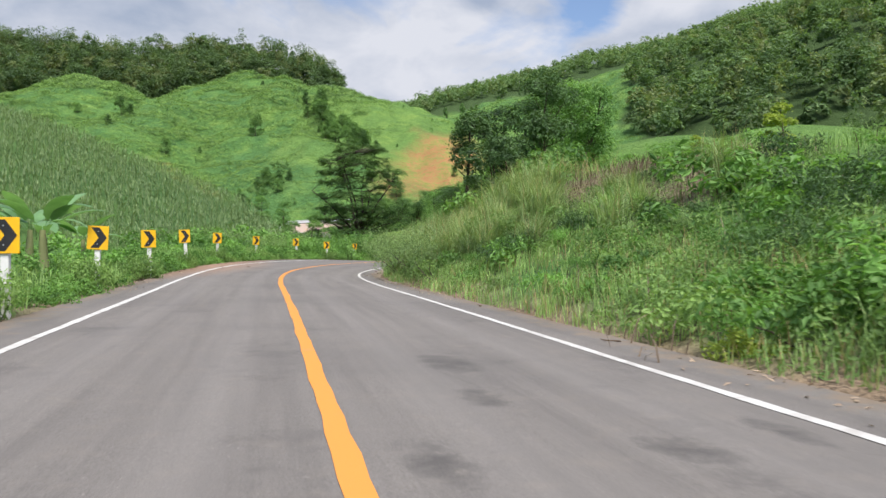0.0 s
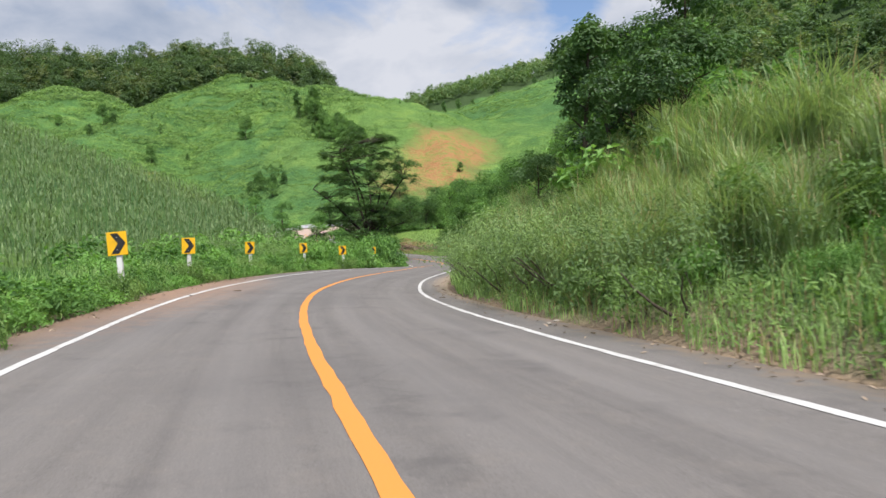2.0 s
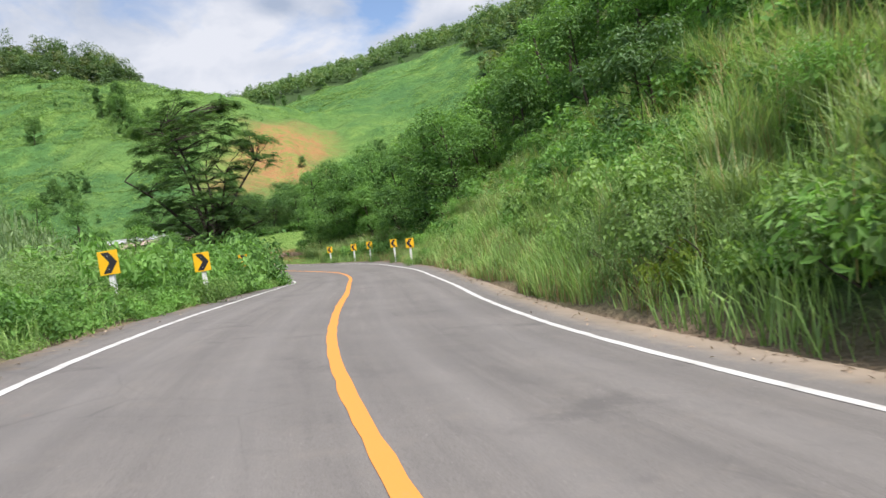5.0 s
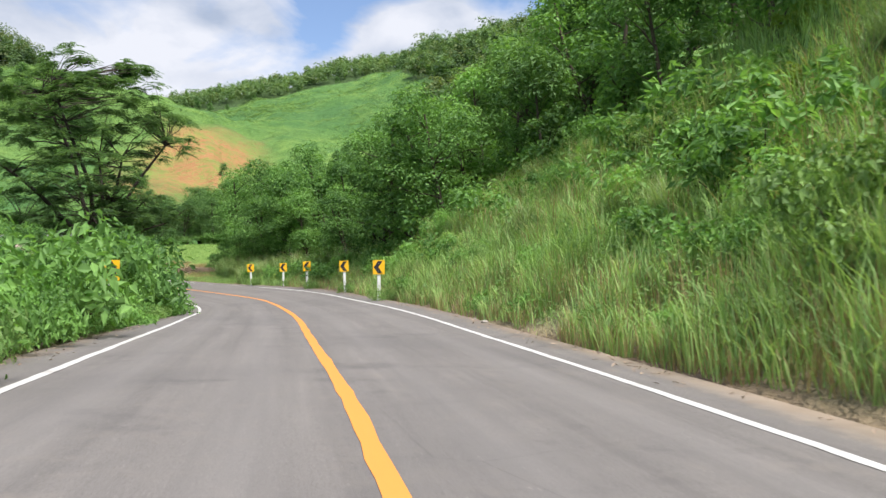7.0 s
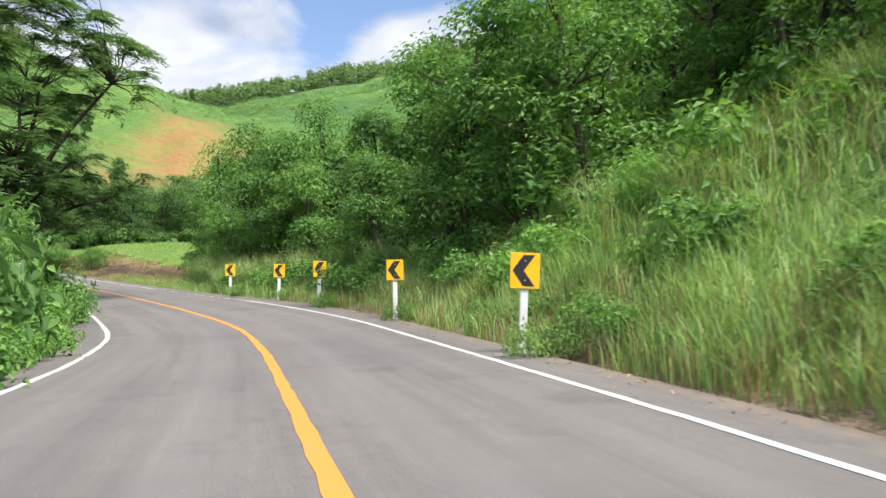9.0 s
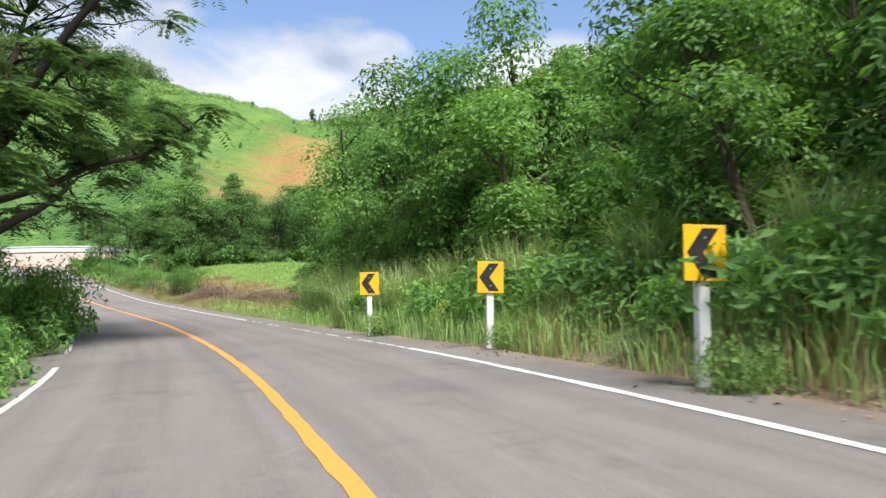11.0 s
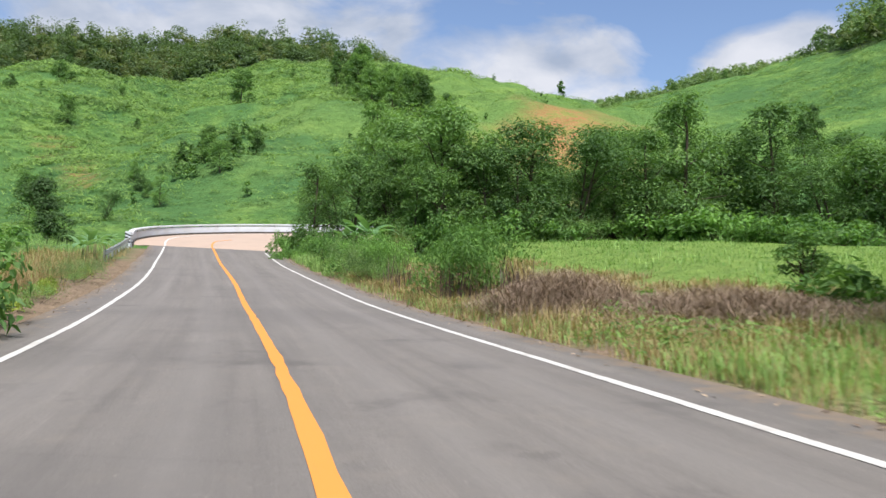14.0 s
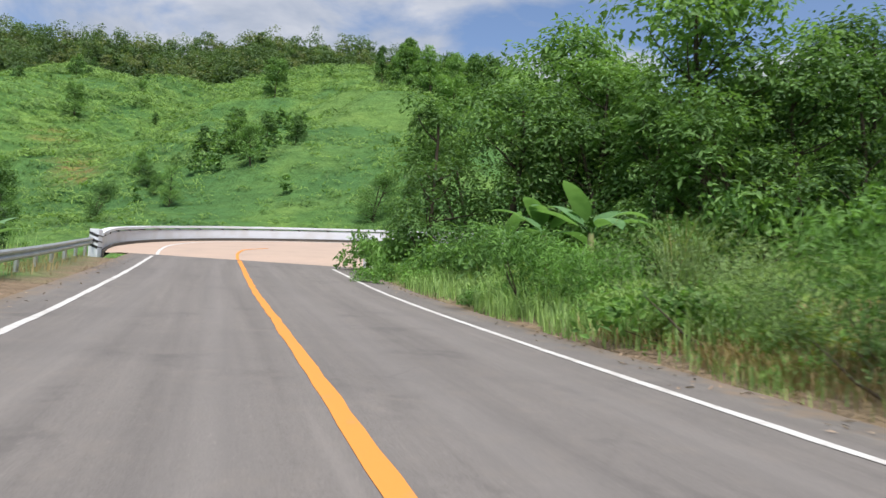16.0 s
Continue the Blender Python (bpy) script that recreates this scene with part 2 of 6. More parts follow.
def road_material():
    m, nt, b = material("asphalt", 0.86, 0.25)
    uv = nt.nodes.new("ShaderNodeUVMap")
    sep = nt.nodes.new("ShaderNodeSeparateXYZ")
    nt.links.new(uv.outputs[0], sep.inputs[0])
    u, v = sep.outputs[0], sep.outputs[1]
    fine, mid, big, blot = noise_n(nt, 70, 3, 0.75), noise_n(nt, 2.6, 8, 0.68), noise_n(nt, 0.22, 5, 0.6), noise_n(nt, 0.75, 7, 0.7)
    st = nt.nodes.new("ShaderNodeMapping")
    st.inputs["Scale"].default_value = (2.2, 0.07, 1)
    nt.links.new(uv.outputs[0], st.inputs["Vector"])
    streak = noise_n(nt, 1.5, 6, 0.65, st.outputs[0])
    c = ramp(nt, fine, [(0.28, (0.110, 0.100, 0.091)), (0.5, (0.165, 0.153, 0.141)), (0.72, (0.225, 0.209, 0.193))])
    c = mixc(nt, ramp(nt, streak, [(0.45, (0, 0, 0)), (0.70, (0.55, 0.55, 0.55))]), c, (0.105, 0.098, 0.092))
    c = mixc(nt, ramp(nt, streak, [(0.30, (0.35, 0.35, 0.35)), (0.42, (0, 0, 0))]), c, (0.235, 0.217, 0.199))
    c = mixc(nt, ramp(nt, mid, [(0.52, (0, 0, 0)), (0.78, (0.5, 0.5, 0.5))]), c, (0.215, 0.190, 0.163))
    c = mixc(nt, ramp(nt, blot, [(0.56, (0, 0, 0)), (0.68, (0.6, 0.6, 0.6))]), c, (0.095, 0.089, 0.085))
    c = mixc(nt, ramp(nt, big, [(0.48, (0, 0, 0)), (0.64, (0.5, 0.5, 0.5))]), c, (0.118, 0.111, 0.105))
    # wheel tracks worn paler
    au = math_n(nt, "ABSOLUTE", u)
    w = math_n(nt, "ABSOLUTE", math_n(nt, "SUBTRACT", math_n(nt, "ABSOLUTE", math_n(nt, "SUBTRACT", au, 1.66)), 0.75))
    wt = ramp(nt, math_n(nt, "ADD", w, math_n(nt, "MULTIPLY", mid, 0.3)), [(0.1, (0.32, 0.32, 0.32)), (0.55, (0, 0, 0))])
    c = mixc(nt, wt, c, (0.215, 0.202, 0.190))
    # the dark oil-stained patches in the near lane
    for pv, pu, rv, ru in ((4.3, 0.5, 0.8, 0.34), (6.3, 1.25, 0.7, 0.4), (4.7, 2.0, 0.6, 0.45), (8.2, 1.4, 1.2, 0.5), (5.2, 2.9, 0.8, 0.3)):
        a = math_n(nt, "POWER", math_n(nt, "ABSOLUTE", math_n(nt, "DIVIDE", math_n(nt, "SUBTRACT", v, pv), rv)), 2.0)
        d = math_n(nt, "POWER", math_n(nt, "ABSOLUTE", math_n(nt, "DIVIDE", math_n(nt, "SUBTRACT", u, pu), ru)), 2.0)
        sp = math_n(nt, "ADD", math_n(nt, "ADD", a, d), math_n(nt, "MULTIPLY", mid, 1.3))
        c = mixc(nt, ramp(nt, sp, [(0.6, (0.75, 0.75, 0.75)), (1.7, (0, 0, 0))]), c, (0.068, 0.064, 0.062))
    # hairline cracks
    cr = node(nt, "ShaderNodeTexVoronoi", Scale=0.42)
    cr.feature = "DISTANCE_TO_EDGE"
    wob = nt.nodes.new("ShaderNodeMixRGB")
    wob.inputs[0].default_value = 0.06
    pos = nt.nodes.new("ShaderNodeNewGeometry").outputs["Position"]
    nn = node(nt, "ShaderNodeTexNoise", Scale=1.4, Detail=6.0)
    nt.links.new(pos, nn.inputs["Vector"])
    nt.links.new(pos, wob.inputs[1]); nt.links.new(nn.outputs["Color"], wob.inputs[2])
    nt.links.new(wob.outputs[0], cr.inputs["Vector"])
    crack = math_n(nt, "MULTIPLY", ramp(nt, cr.outputs["Distance"], [(0.0, (0.3, 0.3, 0.3)), (0.005, (0, 0, 0))]), ramp(nt, big, [(0.45, (0, 0, 0)), (0.6, (1, 1, 1))]))
    c = mixc(nt, crack, c, (0.06, 0.056, 0.053))
    # earth washed over the margins
    edge = math_n(nt, "ADD", math_n(nt, "SUBTRACT", au, 3.9), math_n(nt, "MULTIPLY", math_n(nt, "SUBTRACT", mid, 0.5), 2.2))
    c = mixc(nt, ramp(nt, edge, [(0.0, (0, 0, 0)), (0.5, (0.8, 0.8, 0.8))]), c, (0.215, 0.165, 0.118))
    # red soil brought onto the outside lane of the first bend
    dv = math_n(nt, "ABSOLUTE", math_n(nt, "DIVIDE", math_n(nt, "SUBTRACT", v, 40.0), 16.0))
    du = math_n(nt, "DIVIDE", math_n(nt, "ADD", u, 4.3), 2.8)
    soil = math_n(nt, "ADD", math_n(nt, "ADD", math_n(nt, "POWER", dv, 2.0), du), math_n(nt, "MULTIPLY", math_n(nt, "SUBTRACT", mid, 0.5), 1.6))
    c = mixc(nt, ramp(nt, soil, [(0.1, (0.8, 0.8, 0.8)), (1.0, (0, 0, 0))]), c, (0.315, 0.195, 0.125))
    # pale dust on the inside margin of the climb
    dv = math_n(nt, "ABSOLUTE", math_n(nt, "DIVIDE", math_n(nt, "SUBTRACT", v, 56.0), 26.0))
    dust = math_n(nt, "ADD", math_n(nt, "ADD", math_n(nt, "POWER", dv, 2.0), math_n(nt, "MULTIPLY", math_n(nt, "SUBTRACT", 4.4, u), 1.3)), math_n(nt, "MULTIPLY", math_n(nt, "SUBTRACT", mid, 0.5), 1.4))
    c = mixc(nt, ramp(nt, dust, [(0.2, (0.85, 0.85, 0.85)), (1.1, (0, 0, 0))]), c, (0.33, 0.265, 0.20))
    # scattered pale grit
    c = mixc(nt, ramp(nt, noise_n(nt, 28, 2, 0.5), [(0.70, (0, 0, 0)), (0.76, (0.5, 0.5, 0.5))]), c, (0.36, 0.33, 0.30))
    nt.links.new(c, b.inputs["Base Color"])
    bump(nt, b, math_n(nt, "ADD", fine, math_n(nt, "MULTIPLY", mid, 0.5)), 0.45, 0.012)
    return m


def paint_material(name, colour, wear):
    m, nt, b = material(name, 0.7, 0.3)
    fine, mid = noise_n(nt, 45, 4, 0.7), noise_n(nt, 3.0, 5)
    c = mixc(nt, math_n(nt, "MULTIPLY", fine, 0.25), colour, tuple(v * 0.6 for v in colour))
    c = mixc(nt, ramp(nt, mid, [(0.62 - wear, (0, 0, 0)), (0.9 - wear, (0.6, 0.6, 0.6))]), c, (0.25, 0.22, 0.19))
    nt.links.new(c, b.inputs["Base Color"])
    bump(nt, b, fine, 0.2, 0.005)
    return m


def ground_material():
    """One soil and sward for the whole sheet; the layer 'cover' tells bare red soil, verge earth, pasture and wood floor apart."""
    m, nt, b = material("ground_cover", 0.95, 0.1)
    at = nt.nodes.new("ShaderNodeAttribute")
    at.attribute_name = "cover"
    sep = nt.nodes.new("ShaderNodeSeparateColor")
    nt.links.new(at.outputs["Color"], sep.inputs[0])
    n1, n2, n3, n4 = noise_n(nt, 0.018, 6, 0.6), noise_n(nt, 0.11, 6, 0.65), noise_n(nt, 0.9, 5, 0.7), noise_n(nt, 9, 4, 0.7)
    c = ramp(nt, n2, [(0.34, (0.070, 0.165, 0.052)), (0.5, (0.118, 0.240, 0.062)), (0.66, (0.215, 0.345, 0.080))])
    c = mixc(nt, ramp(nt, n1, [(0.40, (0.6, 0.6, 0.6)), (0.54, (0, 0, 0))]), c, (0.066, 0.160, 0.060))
    # hollows of the bump below painted darker, their shade put into the green
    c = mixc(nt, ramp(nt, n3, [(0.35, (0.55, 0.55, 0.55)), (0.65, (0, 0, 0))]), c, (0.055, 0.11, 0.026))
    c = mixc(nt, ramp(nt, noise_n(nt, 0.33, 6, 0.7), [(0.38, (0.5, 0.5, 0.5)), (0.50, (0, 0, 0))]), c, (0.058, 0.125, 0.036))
    pasture = ramp(nt, n3, [(0.3, (0.13, 0.225, 0.05)), (0.7, (0.225, 0.325, 0.075))])
    c = mixc(nt, sep.outputs[2], c, pasture)
    red = ramp(nt, math_n(nt, "ADD", math_n(nt, "MULTIPLY", n3, 0.6), math_n(nt, "MULTIPLY", n2, 0.5)), [(0.38, (0.33, 0.155, 0.065)), (0.52, (0.38, 0.20, 0.09)), (0.60, (0.28, 0.24, 0.075)), (0.70, (0.17, 0.25, 0.05))])
    n5 = noise_n(nt, 0.30, 5, 0.7)
    red = mixc(nt, ramp(nt, n5, [(0.50, (0, 0, 0)), (0.62, (0.75, 0.75, 0.75))]), red, (0.19, 0.235, 0.06))
    c = mixc(nt, sep.outputs[0], c, red)
    earth = ramp(nt, math_n(nt, "ADD", math_n(nt, "MULTIPLY", n3, 0.5), math_n(nt, "MULTIPLY", n4, 0.5)), [(0.3, (0.17, 0.125, 0.085)), (0.7, (0.33, 0.25, 0.17))])
    c = mixc(nt, sep.outputs[1], c, earth)
    fl = math_n(nt, "SUBTRACT", 1.0, at.outputs["Alpha"], True)
    c = mixc(nt, fl, c, (0.050, 0.085, 0.030))
    nt.links.new(c, b.inputs["Base Color"])
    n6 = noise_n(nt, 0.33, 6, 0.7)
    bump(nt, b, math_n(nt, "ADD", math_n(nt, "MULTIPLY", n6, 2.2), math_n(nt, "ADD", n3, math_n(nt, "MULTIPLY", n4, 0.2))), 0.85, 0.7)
    return m


ASPHALT, GROUND = road_material(), ground_material()
WHITE_LINE, YELLOW_LINE = paint_material("white_road_paint", (0.58, 0.575, 0.55), 0.16), paint_material("yellow_road_paint", (0.66, 0.265, 0.05), 0.0)
DECK = plain("dusty_concrete_deck", (0.44, 0.34, 0.27), 0.9, 0.2, 6, 0.3, (0.34, 0.27, 0.22))


# ---------------------------------------------------------------- plan of the place
CY, CX = np.arange(-8.0, 220.0, 7.0), np.array([2.35, 0.72, -0.83, -2.36, -3.93, -5.5, -6.79, -7.61, -7.87, -7.72, -7.06, -6.16, -5.38, -4.6, -4.02, -3.52, -3.42, -4.1, -5.08, -6.43, -8.09, -10.08, -12.47, -15.12, -17.91, -20.69, -23.64, -26.7, -29.7, -32.72, -35.62, -38.25, -40.58])
ZY, ZZ = np.arange(-10.0, 220.0, 12.0), np.array([-1.16, -1.17, -1.09, -1.01, -0.9, -0.84, -0.82, -0.82, -0.86, -0.97, -0.85, -0.65, -0.29, 0.2, 0.94, 2.02, 3.37, 4.99, 6.59, 8.19])
BY, BB = np.arange(-10.0, 225.0, 18.0), np.array([0.021, -0.015, -0.034, -0.072, -0.073, -0.018, 0.04, 0.071, 0.028, 0.007, -0.029, -0.042, -0.017, -0.008])
LANE, PAVED, ROAD_END = 3.32, 4.35, 194.0


def spline(K, V, x):
    """A smooth curve through evenly spaced knots, straight beyond its ends; its value and slope."""
    h = K[1] - K[0]
    u = np.clip((x - K[0]) / h, 0, len(K) - 1.001)
    i = np.floor(u).astype(int)
    f = u - i
    p0, p1, p2, p3 = (V[np.clip(i + k, 0, len(V) - 1)] for k in (-1, 0, 1, 2))
    a, b, c = p2 - p0, 2 * p0 - 5 * p1 + 4 * p2 - p3, 3 * p1 - p0 - 3 * p2 + p3
    s = 0.5 * (a + 2 * b * f + 3 * c * f**2) / h
    return 0.5 * (2 * p1 + a * f + b * f**2 + c * f**3) + s * ((x - K[0]) - u * h), s


def road_at(y):
    """Centre line, its slope, height and crossfall of the road at y."""
    y = np.asarray(y, float)
    c, d = spline(CY, CX, y)
    return c, d, spline(ZY, ZZ, y)[0], spline(BY, BB, y)[0]


def road_point(y, lat, up=0.0):
    c, d, z, b = road_at(y)
    return np.stack([c + lat * np.sqrt(1 + d * d), y + 0 * lat, z + b * np.clip(lat, -5, 5) + up + 0 * lat], -1)


def rough2(x, y, size, seed=0):
    """Smooth value noise, about -1 to 1."""
    x, y = np.asarray(x) / size + 31.7 * seed, np.asarray(y) / size - 17.3 * seed
    i, j = np.floor(x), np.floor(y)
    f, g = x - i, y - j
    f, g = f * f * (3 - 2 * f), g * g * (3 - 2 * g)

    def h(a, b):
        s = np.sin(a * 127.1 + b * 311.7 + seed * 74.7) * 43758.5453
        return s - np.floor(s)

    return 2 * ((h(i, j) * (1 - f) + h(i + 1, j) * f) * (1 - g) + (h(i, j + 1) * (1 - f) + h(i + 1, j + 1) * f) * g) - 1


RIDGES = {  # crest as (x, y, z) points, fall per metre, roundness of the crest
    "main ridge": ([(-330, 470, 80), (-250, 466, 84), (-226, 465, 98), (-206, 462, 103), (-190, 466, 90), (-182, 472, 83), (-163, 474, 91), (-145, 476, 99.5), (-121, 480, 107), (-92, 458, 99), (-70, 425, 89), (-45, 385, 78), (-25, 371, 66.5), (-5, 368, 60.5), (18, 358, 54), (33, 340, 48.5), (45, 312, 40), (52, 282, 28), (55, 250, 14)], 0.44, 10),
    "wooded spur": ([(-92, 458, 98), (-72, 400, 76), (-56, 351, 60), (-45, 300, 39), (-42, 245, 15)], 0.46, 10),
    "left spur": ([(-121, 480, 106), (-139, 420, 83), (-131, 375, 69), (-126, 340, 59.4), (-128.8, 320, 53.7), (-134, 305, 47), (-120, 275, 31), (-100, 240, 16)], 0.46, 9),
    "left shoulder": ([(-131, 330, 56), (-150, 316, 52), (-190, 305, 50)], 0.46, 9),
    "back wood": ([(-520, 560, 160), (-318, 550, 144), (-284, 550, 137), (-250, 550, 135), (-215, 550, 131), (-185, 550, 130), (-160, 550, 133), (-135, 550, 132), (-115, 548, 128), (-96, 545, 122), (-82, 538, 112), (-72, 530, 100)], 0.72, 14),
    "green hill": ([(-20, 560, 80), (6, 513, 85), (44, 520, 97), (92, 520, 110), (122, 515, 117), (181, 530, 136), (330, 560, 165)], 0.38, 16),
    "wooded mountain": ([(95, 505, 108), (150, 425, 106), (168, 405, 111), (211, 380, 118), (330, 330, 140), (520, 260, 150)], 0.52, 25),
    "far ridge": ([(-400, 880, 130), (-60, 860, 140), (14, 850, 152), (41, 850, 168), (102, 850, 184), (193, 850, 206), (315, 850, 232), (377, 850, 258), (620, 880, 320)], 0.4, 30),
    "green humps": ([(24, 112, 12), (33, 112, 16.5), (41, 112, 14.5), (50, 112, 18), (60, 111, 15.5), (72, 110, 18.5), (90, 106, 16), (130, 95, 18)], 0.34, 6),
    "roadside bank": ([(14, -60, 2), (13, 0, 1.5), (12.5, 20, 2.5), (12, 32, 3.6), (10.5, 42, 4.4), (10, 60, 6.5), (11, 78, 8.5), (13, 98, 9), (12, 114, 7), (6, 126, 2)], 0.3, 5),
}


def ridge_height(x, y, pts, fall, r):
    best = np.full(np.shape(x), -200.0)
    for (ax, ay, az), (bx, by, bz) in zip(pts, pts[1:]):
        dx, dy = bx - ax, by - ay
        t = np.clip(((x - ax) * dx + (y - ay) * dy) / (dx * dx + dy * dy), 0, 1)
        d = np.hypot(x - ax - t * dx, y - ay - t * dy)
        best = np.maximum(best, az + t * (bz - az) - fall * (np.sqrt(d * d + r * r) - r))
    return best


def maize_hill(x, y):
    """The long maize slope: rises to the left, crest across the view, gentle towards the road."""
    crest = np.interp(x, [-260, -190, -110, -70, -51, -40, -30, -18, -8, 40], [70, 52, 35, 22.5, 15.5, 11, 7, 2, -3, -30])
    yc = np.interp(x, [-190, -110, -70, -40, -18], [150, 133, 125, 117, 112])
    return crest - 0.135 * np.maximum(yc - y, 0) - 0.5 * (np.sqrt(np.maximum(y - yc, 0) ** 2 + 36) - 6)


def natural(x, y):
    base = np.interp(y, [-60, 0, 60, 110, 150, 162, 175, 188, 200, 215, 260, 400, 900], [-1.6, -1.4, -1.1, -1.2, 0.4, 1.7, 3.2, 4.5, 5.0, 5.8, 8, 14, 40])
    base = base + 0.8 * np.clip((x + 19) / 9, 0, 1) * np.interp(y, [150, 166, 188, 205, 225], [0, 0.5, 1, 1, 0]) + 0.02 * np.maximum(np.abs(x + 10) - 60, 0)
    layers = [base, maize_hill(x, y)] + [ridge_height(x, y, *v) for v in RIDGES.values()]
    top = np.max(layers, 0)
    h = top + np.log(sum(np.exp(0.7 * (l - top)) for l in layers)) / 0.7
    far = np.clip((np.hypot(x + 10, y - 80) - 112) / 70, 0, 1)
    h = h + far * (rough2(x, y, 60, 1) * 2.2 - np.abs(rough2(x, y, 30, 2)) * 4.0 + 1.2 + rough2(x, y, 9, 3) * 1.6 + rough2(x, y, 4.5, 6) * 0.5)
    return h + rough2(x, y, 7, 4) * 0.25 + rough2(x, y, 2.6, 5) * 0.08


CUT_Y = [-40, 0, 20, 28, 40, 60, 95, 112, 126, 134, 170, 200]
CUT_R = [0.26, 0.28, 0.34, 0.44, 0.60, 0.75, 0.65, 0.40, 0.20, 0.05, 0.05, 0.10]


def bare_bank(x, y):
    """Where the bank above the first bend is bare earth and dead weeds: 0 to 1."""
    d = np.minimum(np.hypot((x - 6.8) / 3.4, (y - 32.5) / 3.8), np.minimum(np.hypot((x - 11.0) / 3.8, (y - 36.0) / 3.0), np.hypot((x - 9.0) / 2.4, (y - 24.5) / 2.0)))
    return np.clip(1.5 - d + 0.45 * rough2(x, y, 2.2, 81), 0, 1)


def lateral(x, y):
    c, d, z, b = road_at(y)
    return (x - c) / np.sqrt(1 + d * d)


PARAPET_LINE = [(-39.4, 195.6), (-41.5, 200.5), (-42.4, 206.0), (-41.2, 211.0), (-38.0, 215.0), (-33.0, 217.6), (-27.0, 219.0), (-21.0, 219.6)]


def deck_height(x, y):
    return 5.0 + 0.14 * (y - 193.7) - 0.01 * (x + 32)


def on_deck(x, y, margin=0.0):
    """Whether a place lies on the bridge deck, inside its outer parapet."""
    k = np.array(PARAPET_LINE)
    left = np.interp(y, k[:, 1], k[:, 0])
    right = np.interp(y, [193, 196, 204, 208, 211], [-25.5, -26.5, -30.5, -27.0, -18.0])
    return (y > 193) & (y < 219.6 + margin) & (x > left - margin) & (x < right + margin)


def ground_height(x, y):
    x, y = np.asarray(x, float), np.asarray(y, float)
    h = natural(x, y)
    c, d, z, b = road_at(np.clip(y, -70, 196))
    lat = (x - c) / np.sqrt(1 + d * d)
    e = np.maximum(np.abs(lat) - PAVED, 0)
    road = z + b * np.clip(lat, -PAVED, PAVED)
    low = road - 0.13 - 0.42 * e
    cut = np.where(lat > 0, np.interp(y, CUT_Y, CUT_R), np.interp(y, [0, 110, 125, 160], [0.10, 0.10, 0.22, 0.05]))
    high = road - 0.13 + 0.12 * np.minimum(e, 0.8) + cut * np.maximum(e - 0.5, 0) + 0.03 * np.maximum(e - 7, 0) ** 2
    near = np.clip(np.maximum(h, low), None, np.where(np.abs(lat) <= PAVED, road - 0.13, high))
    w = np.clip((y + 65) / 20, 0, 1) * np.clip((198 - y) / 4, 0, 1)
    h = h * (1 - w) + near * w
    return np.where(on_deck(x, y, 1.6), np.minimum(h, deck_height(x, y) - 0.5), h)


# ---------------------------------------------------------------- mesh helpers
def mesh_np(name, verts, quads=None, tris=None, mats=(), smooth=False):
    me = bpy.data.meshes.new(name)
    verts = np.asarray(verts, np.float32)
    q = np.zeros((0, 4), int) if quads is None else np.asarray(quads, int).reshape(-1, 4)
    t = np.zeros((0, 3), int) if tris is None else np.asarray(tris, int).reshape(-1, 3)
    me.vertices.add(len(verts))
    me.vertices.foreach_set("co", verts.ravel())
    me.loops.add(4 * len(q) + 3 * len(t))
    me.loops.foreach_set("vertex_index", np.r_[q.ravel(), t.ravel()].astype(np.int32))
    me.polygons.add(len(q) + len(t))
    me.polygons.foreach_set("loop_start", np.r_[np.arange(len(q)) * 4, 4 * len(q) + np.arange(len(t)) * 3].astype(np.int32))
    me.polygons.foreach_set("use_smooth", np.full(len(q) + len(t), smooth))
    me.update(calc_edges=True)
    me.validate()
    for m in mats:
        me.materials.append(m)
    return me


def part(name, me, parent, label=""):
    ob = new(name, me)
    ob.parent = parent
    return tagged(ob, label) if label else ob


def to_mesh(bm, name, mat, smooth=False):
    me = bpy.data.meshes.new(name)
    for f in bm.faces:
        f.smooth = smooth
    bm.to_mesh(me)
    bm.free()
    me.materials.append(mat)
    return me


def box(bm, size, at=(0, 0, 0), turn=None, bevel=0.0):
    r = bmesh.ops.create_cube(bm, size=1.0)
    vs = r["verts"]
    bmesh.ops.scale(bm, vec=size, verts=vs)
    if bevel:
        es = list({e for v in vs for e in v.link_edges})
        vs = list({v for f in bmesh.ops.bevel(bm, geom=es, offset=bevel, segments=2, affect="EDGES", profile=0.5)["faces"] for v in f.verts} | set(v for v in vs if v.is_valid))
    if turn is not None:
        bmesh.ops.transform(bm, matrix=turn, verts=vs)
    bmesh.ops.translate(bm, vec=at, verts=vs)
    return vs


def tube(points, radii, sides=7):
    """Vertices and quads of a tapered tube along points."""
    P, R = np.asarray(points, float), np.asarray(radii, float)
    T = np.gradient(P, axis=0)
    T /= np.linalg.norm(T, axis=1)[:, None] + 1e-9
    ref = np.array([0.31, 0.95, 0.05])
    U = np.cross(T, ref)
    U /= np.linalg.norm(U, axis=1)[:, None] + 1e-9
    W = np.cross(T, U)
    a = np.linspace(0, 2 * np.pi, sides, endpoint=False)
    V = P[:, None] + R[:, None, None] * (np.cos(a)[None, :, None] * U[:, None] + np.sin(a)[None, :, None] * W[:, None])
    n = len(P)
    i, j = np.meshgrid(np.arange(n - 1), np.arange(sides), indexing="ij")
    k = (j + 1) % sides
    return V.reshape(-1, 3), np.stack([i * sides + j, i * sides + k, (i + 1) * sides + k, (i + 1) * sides + j], -1).reshape(-1, 4)


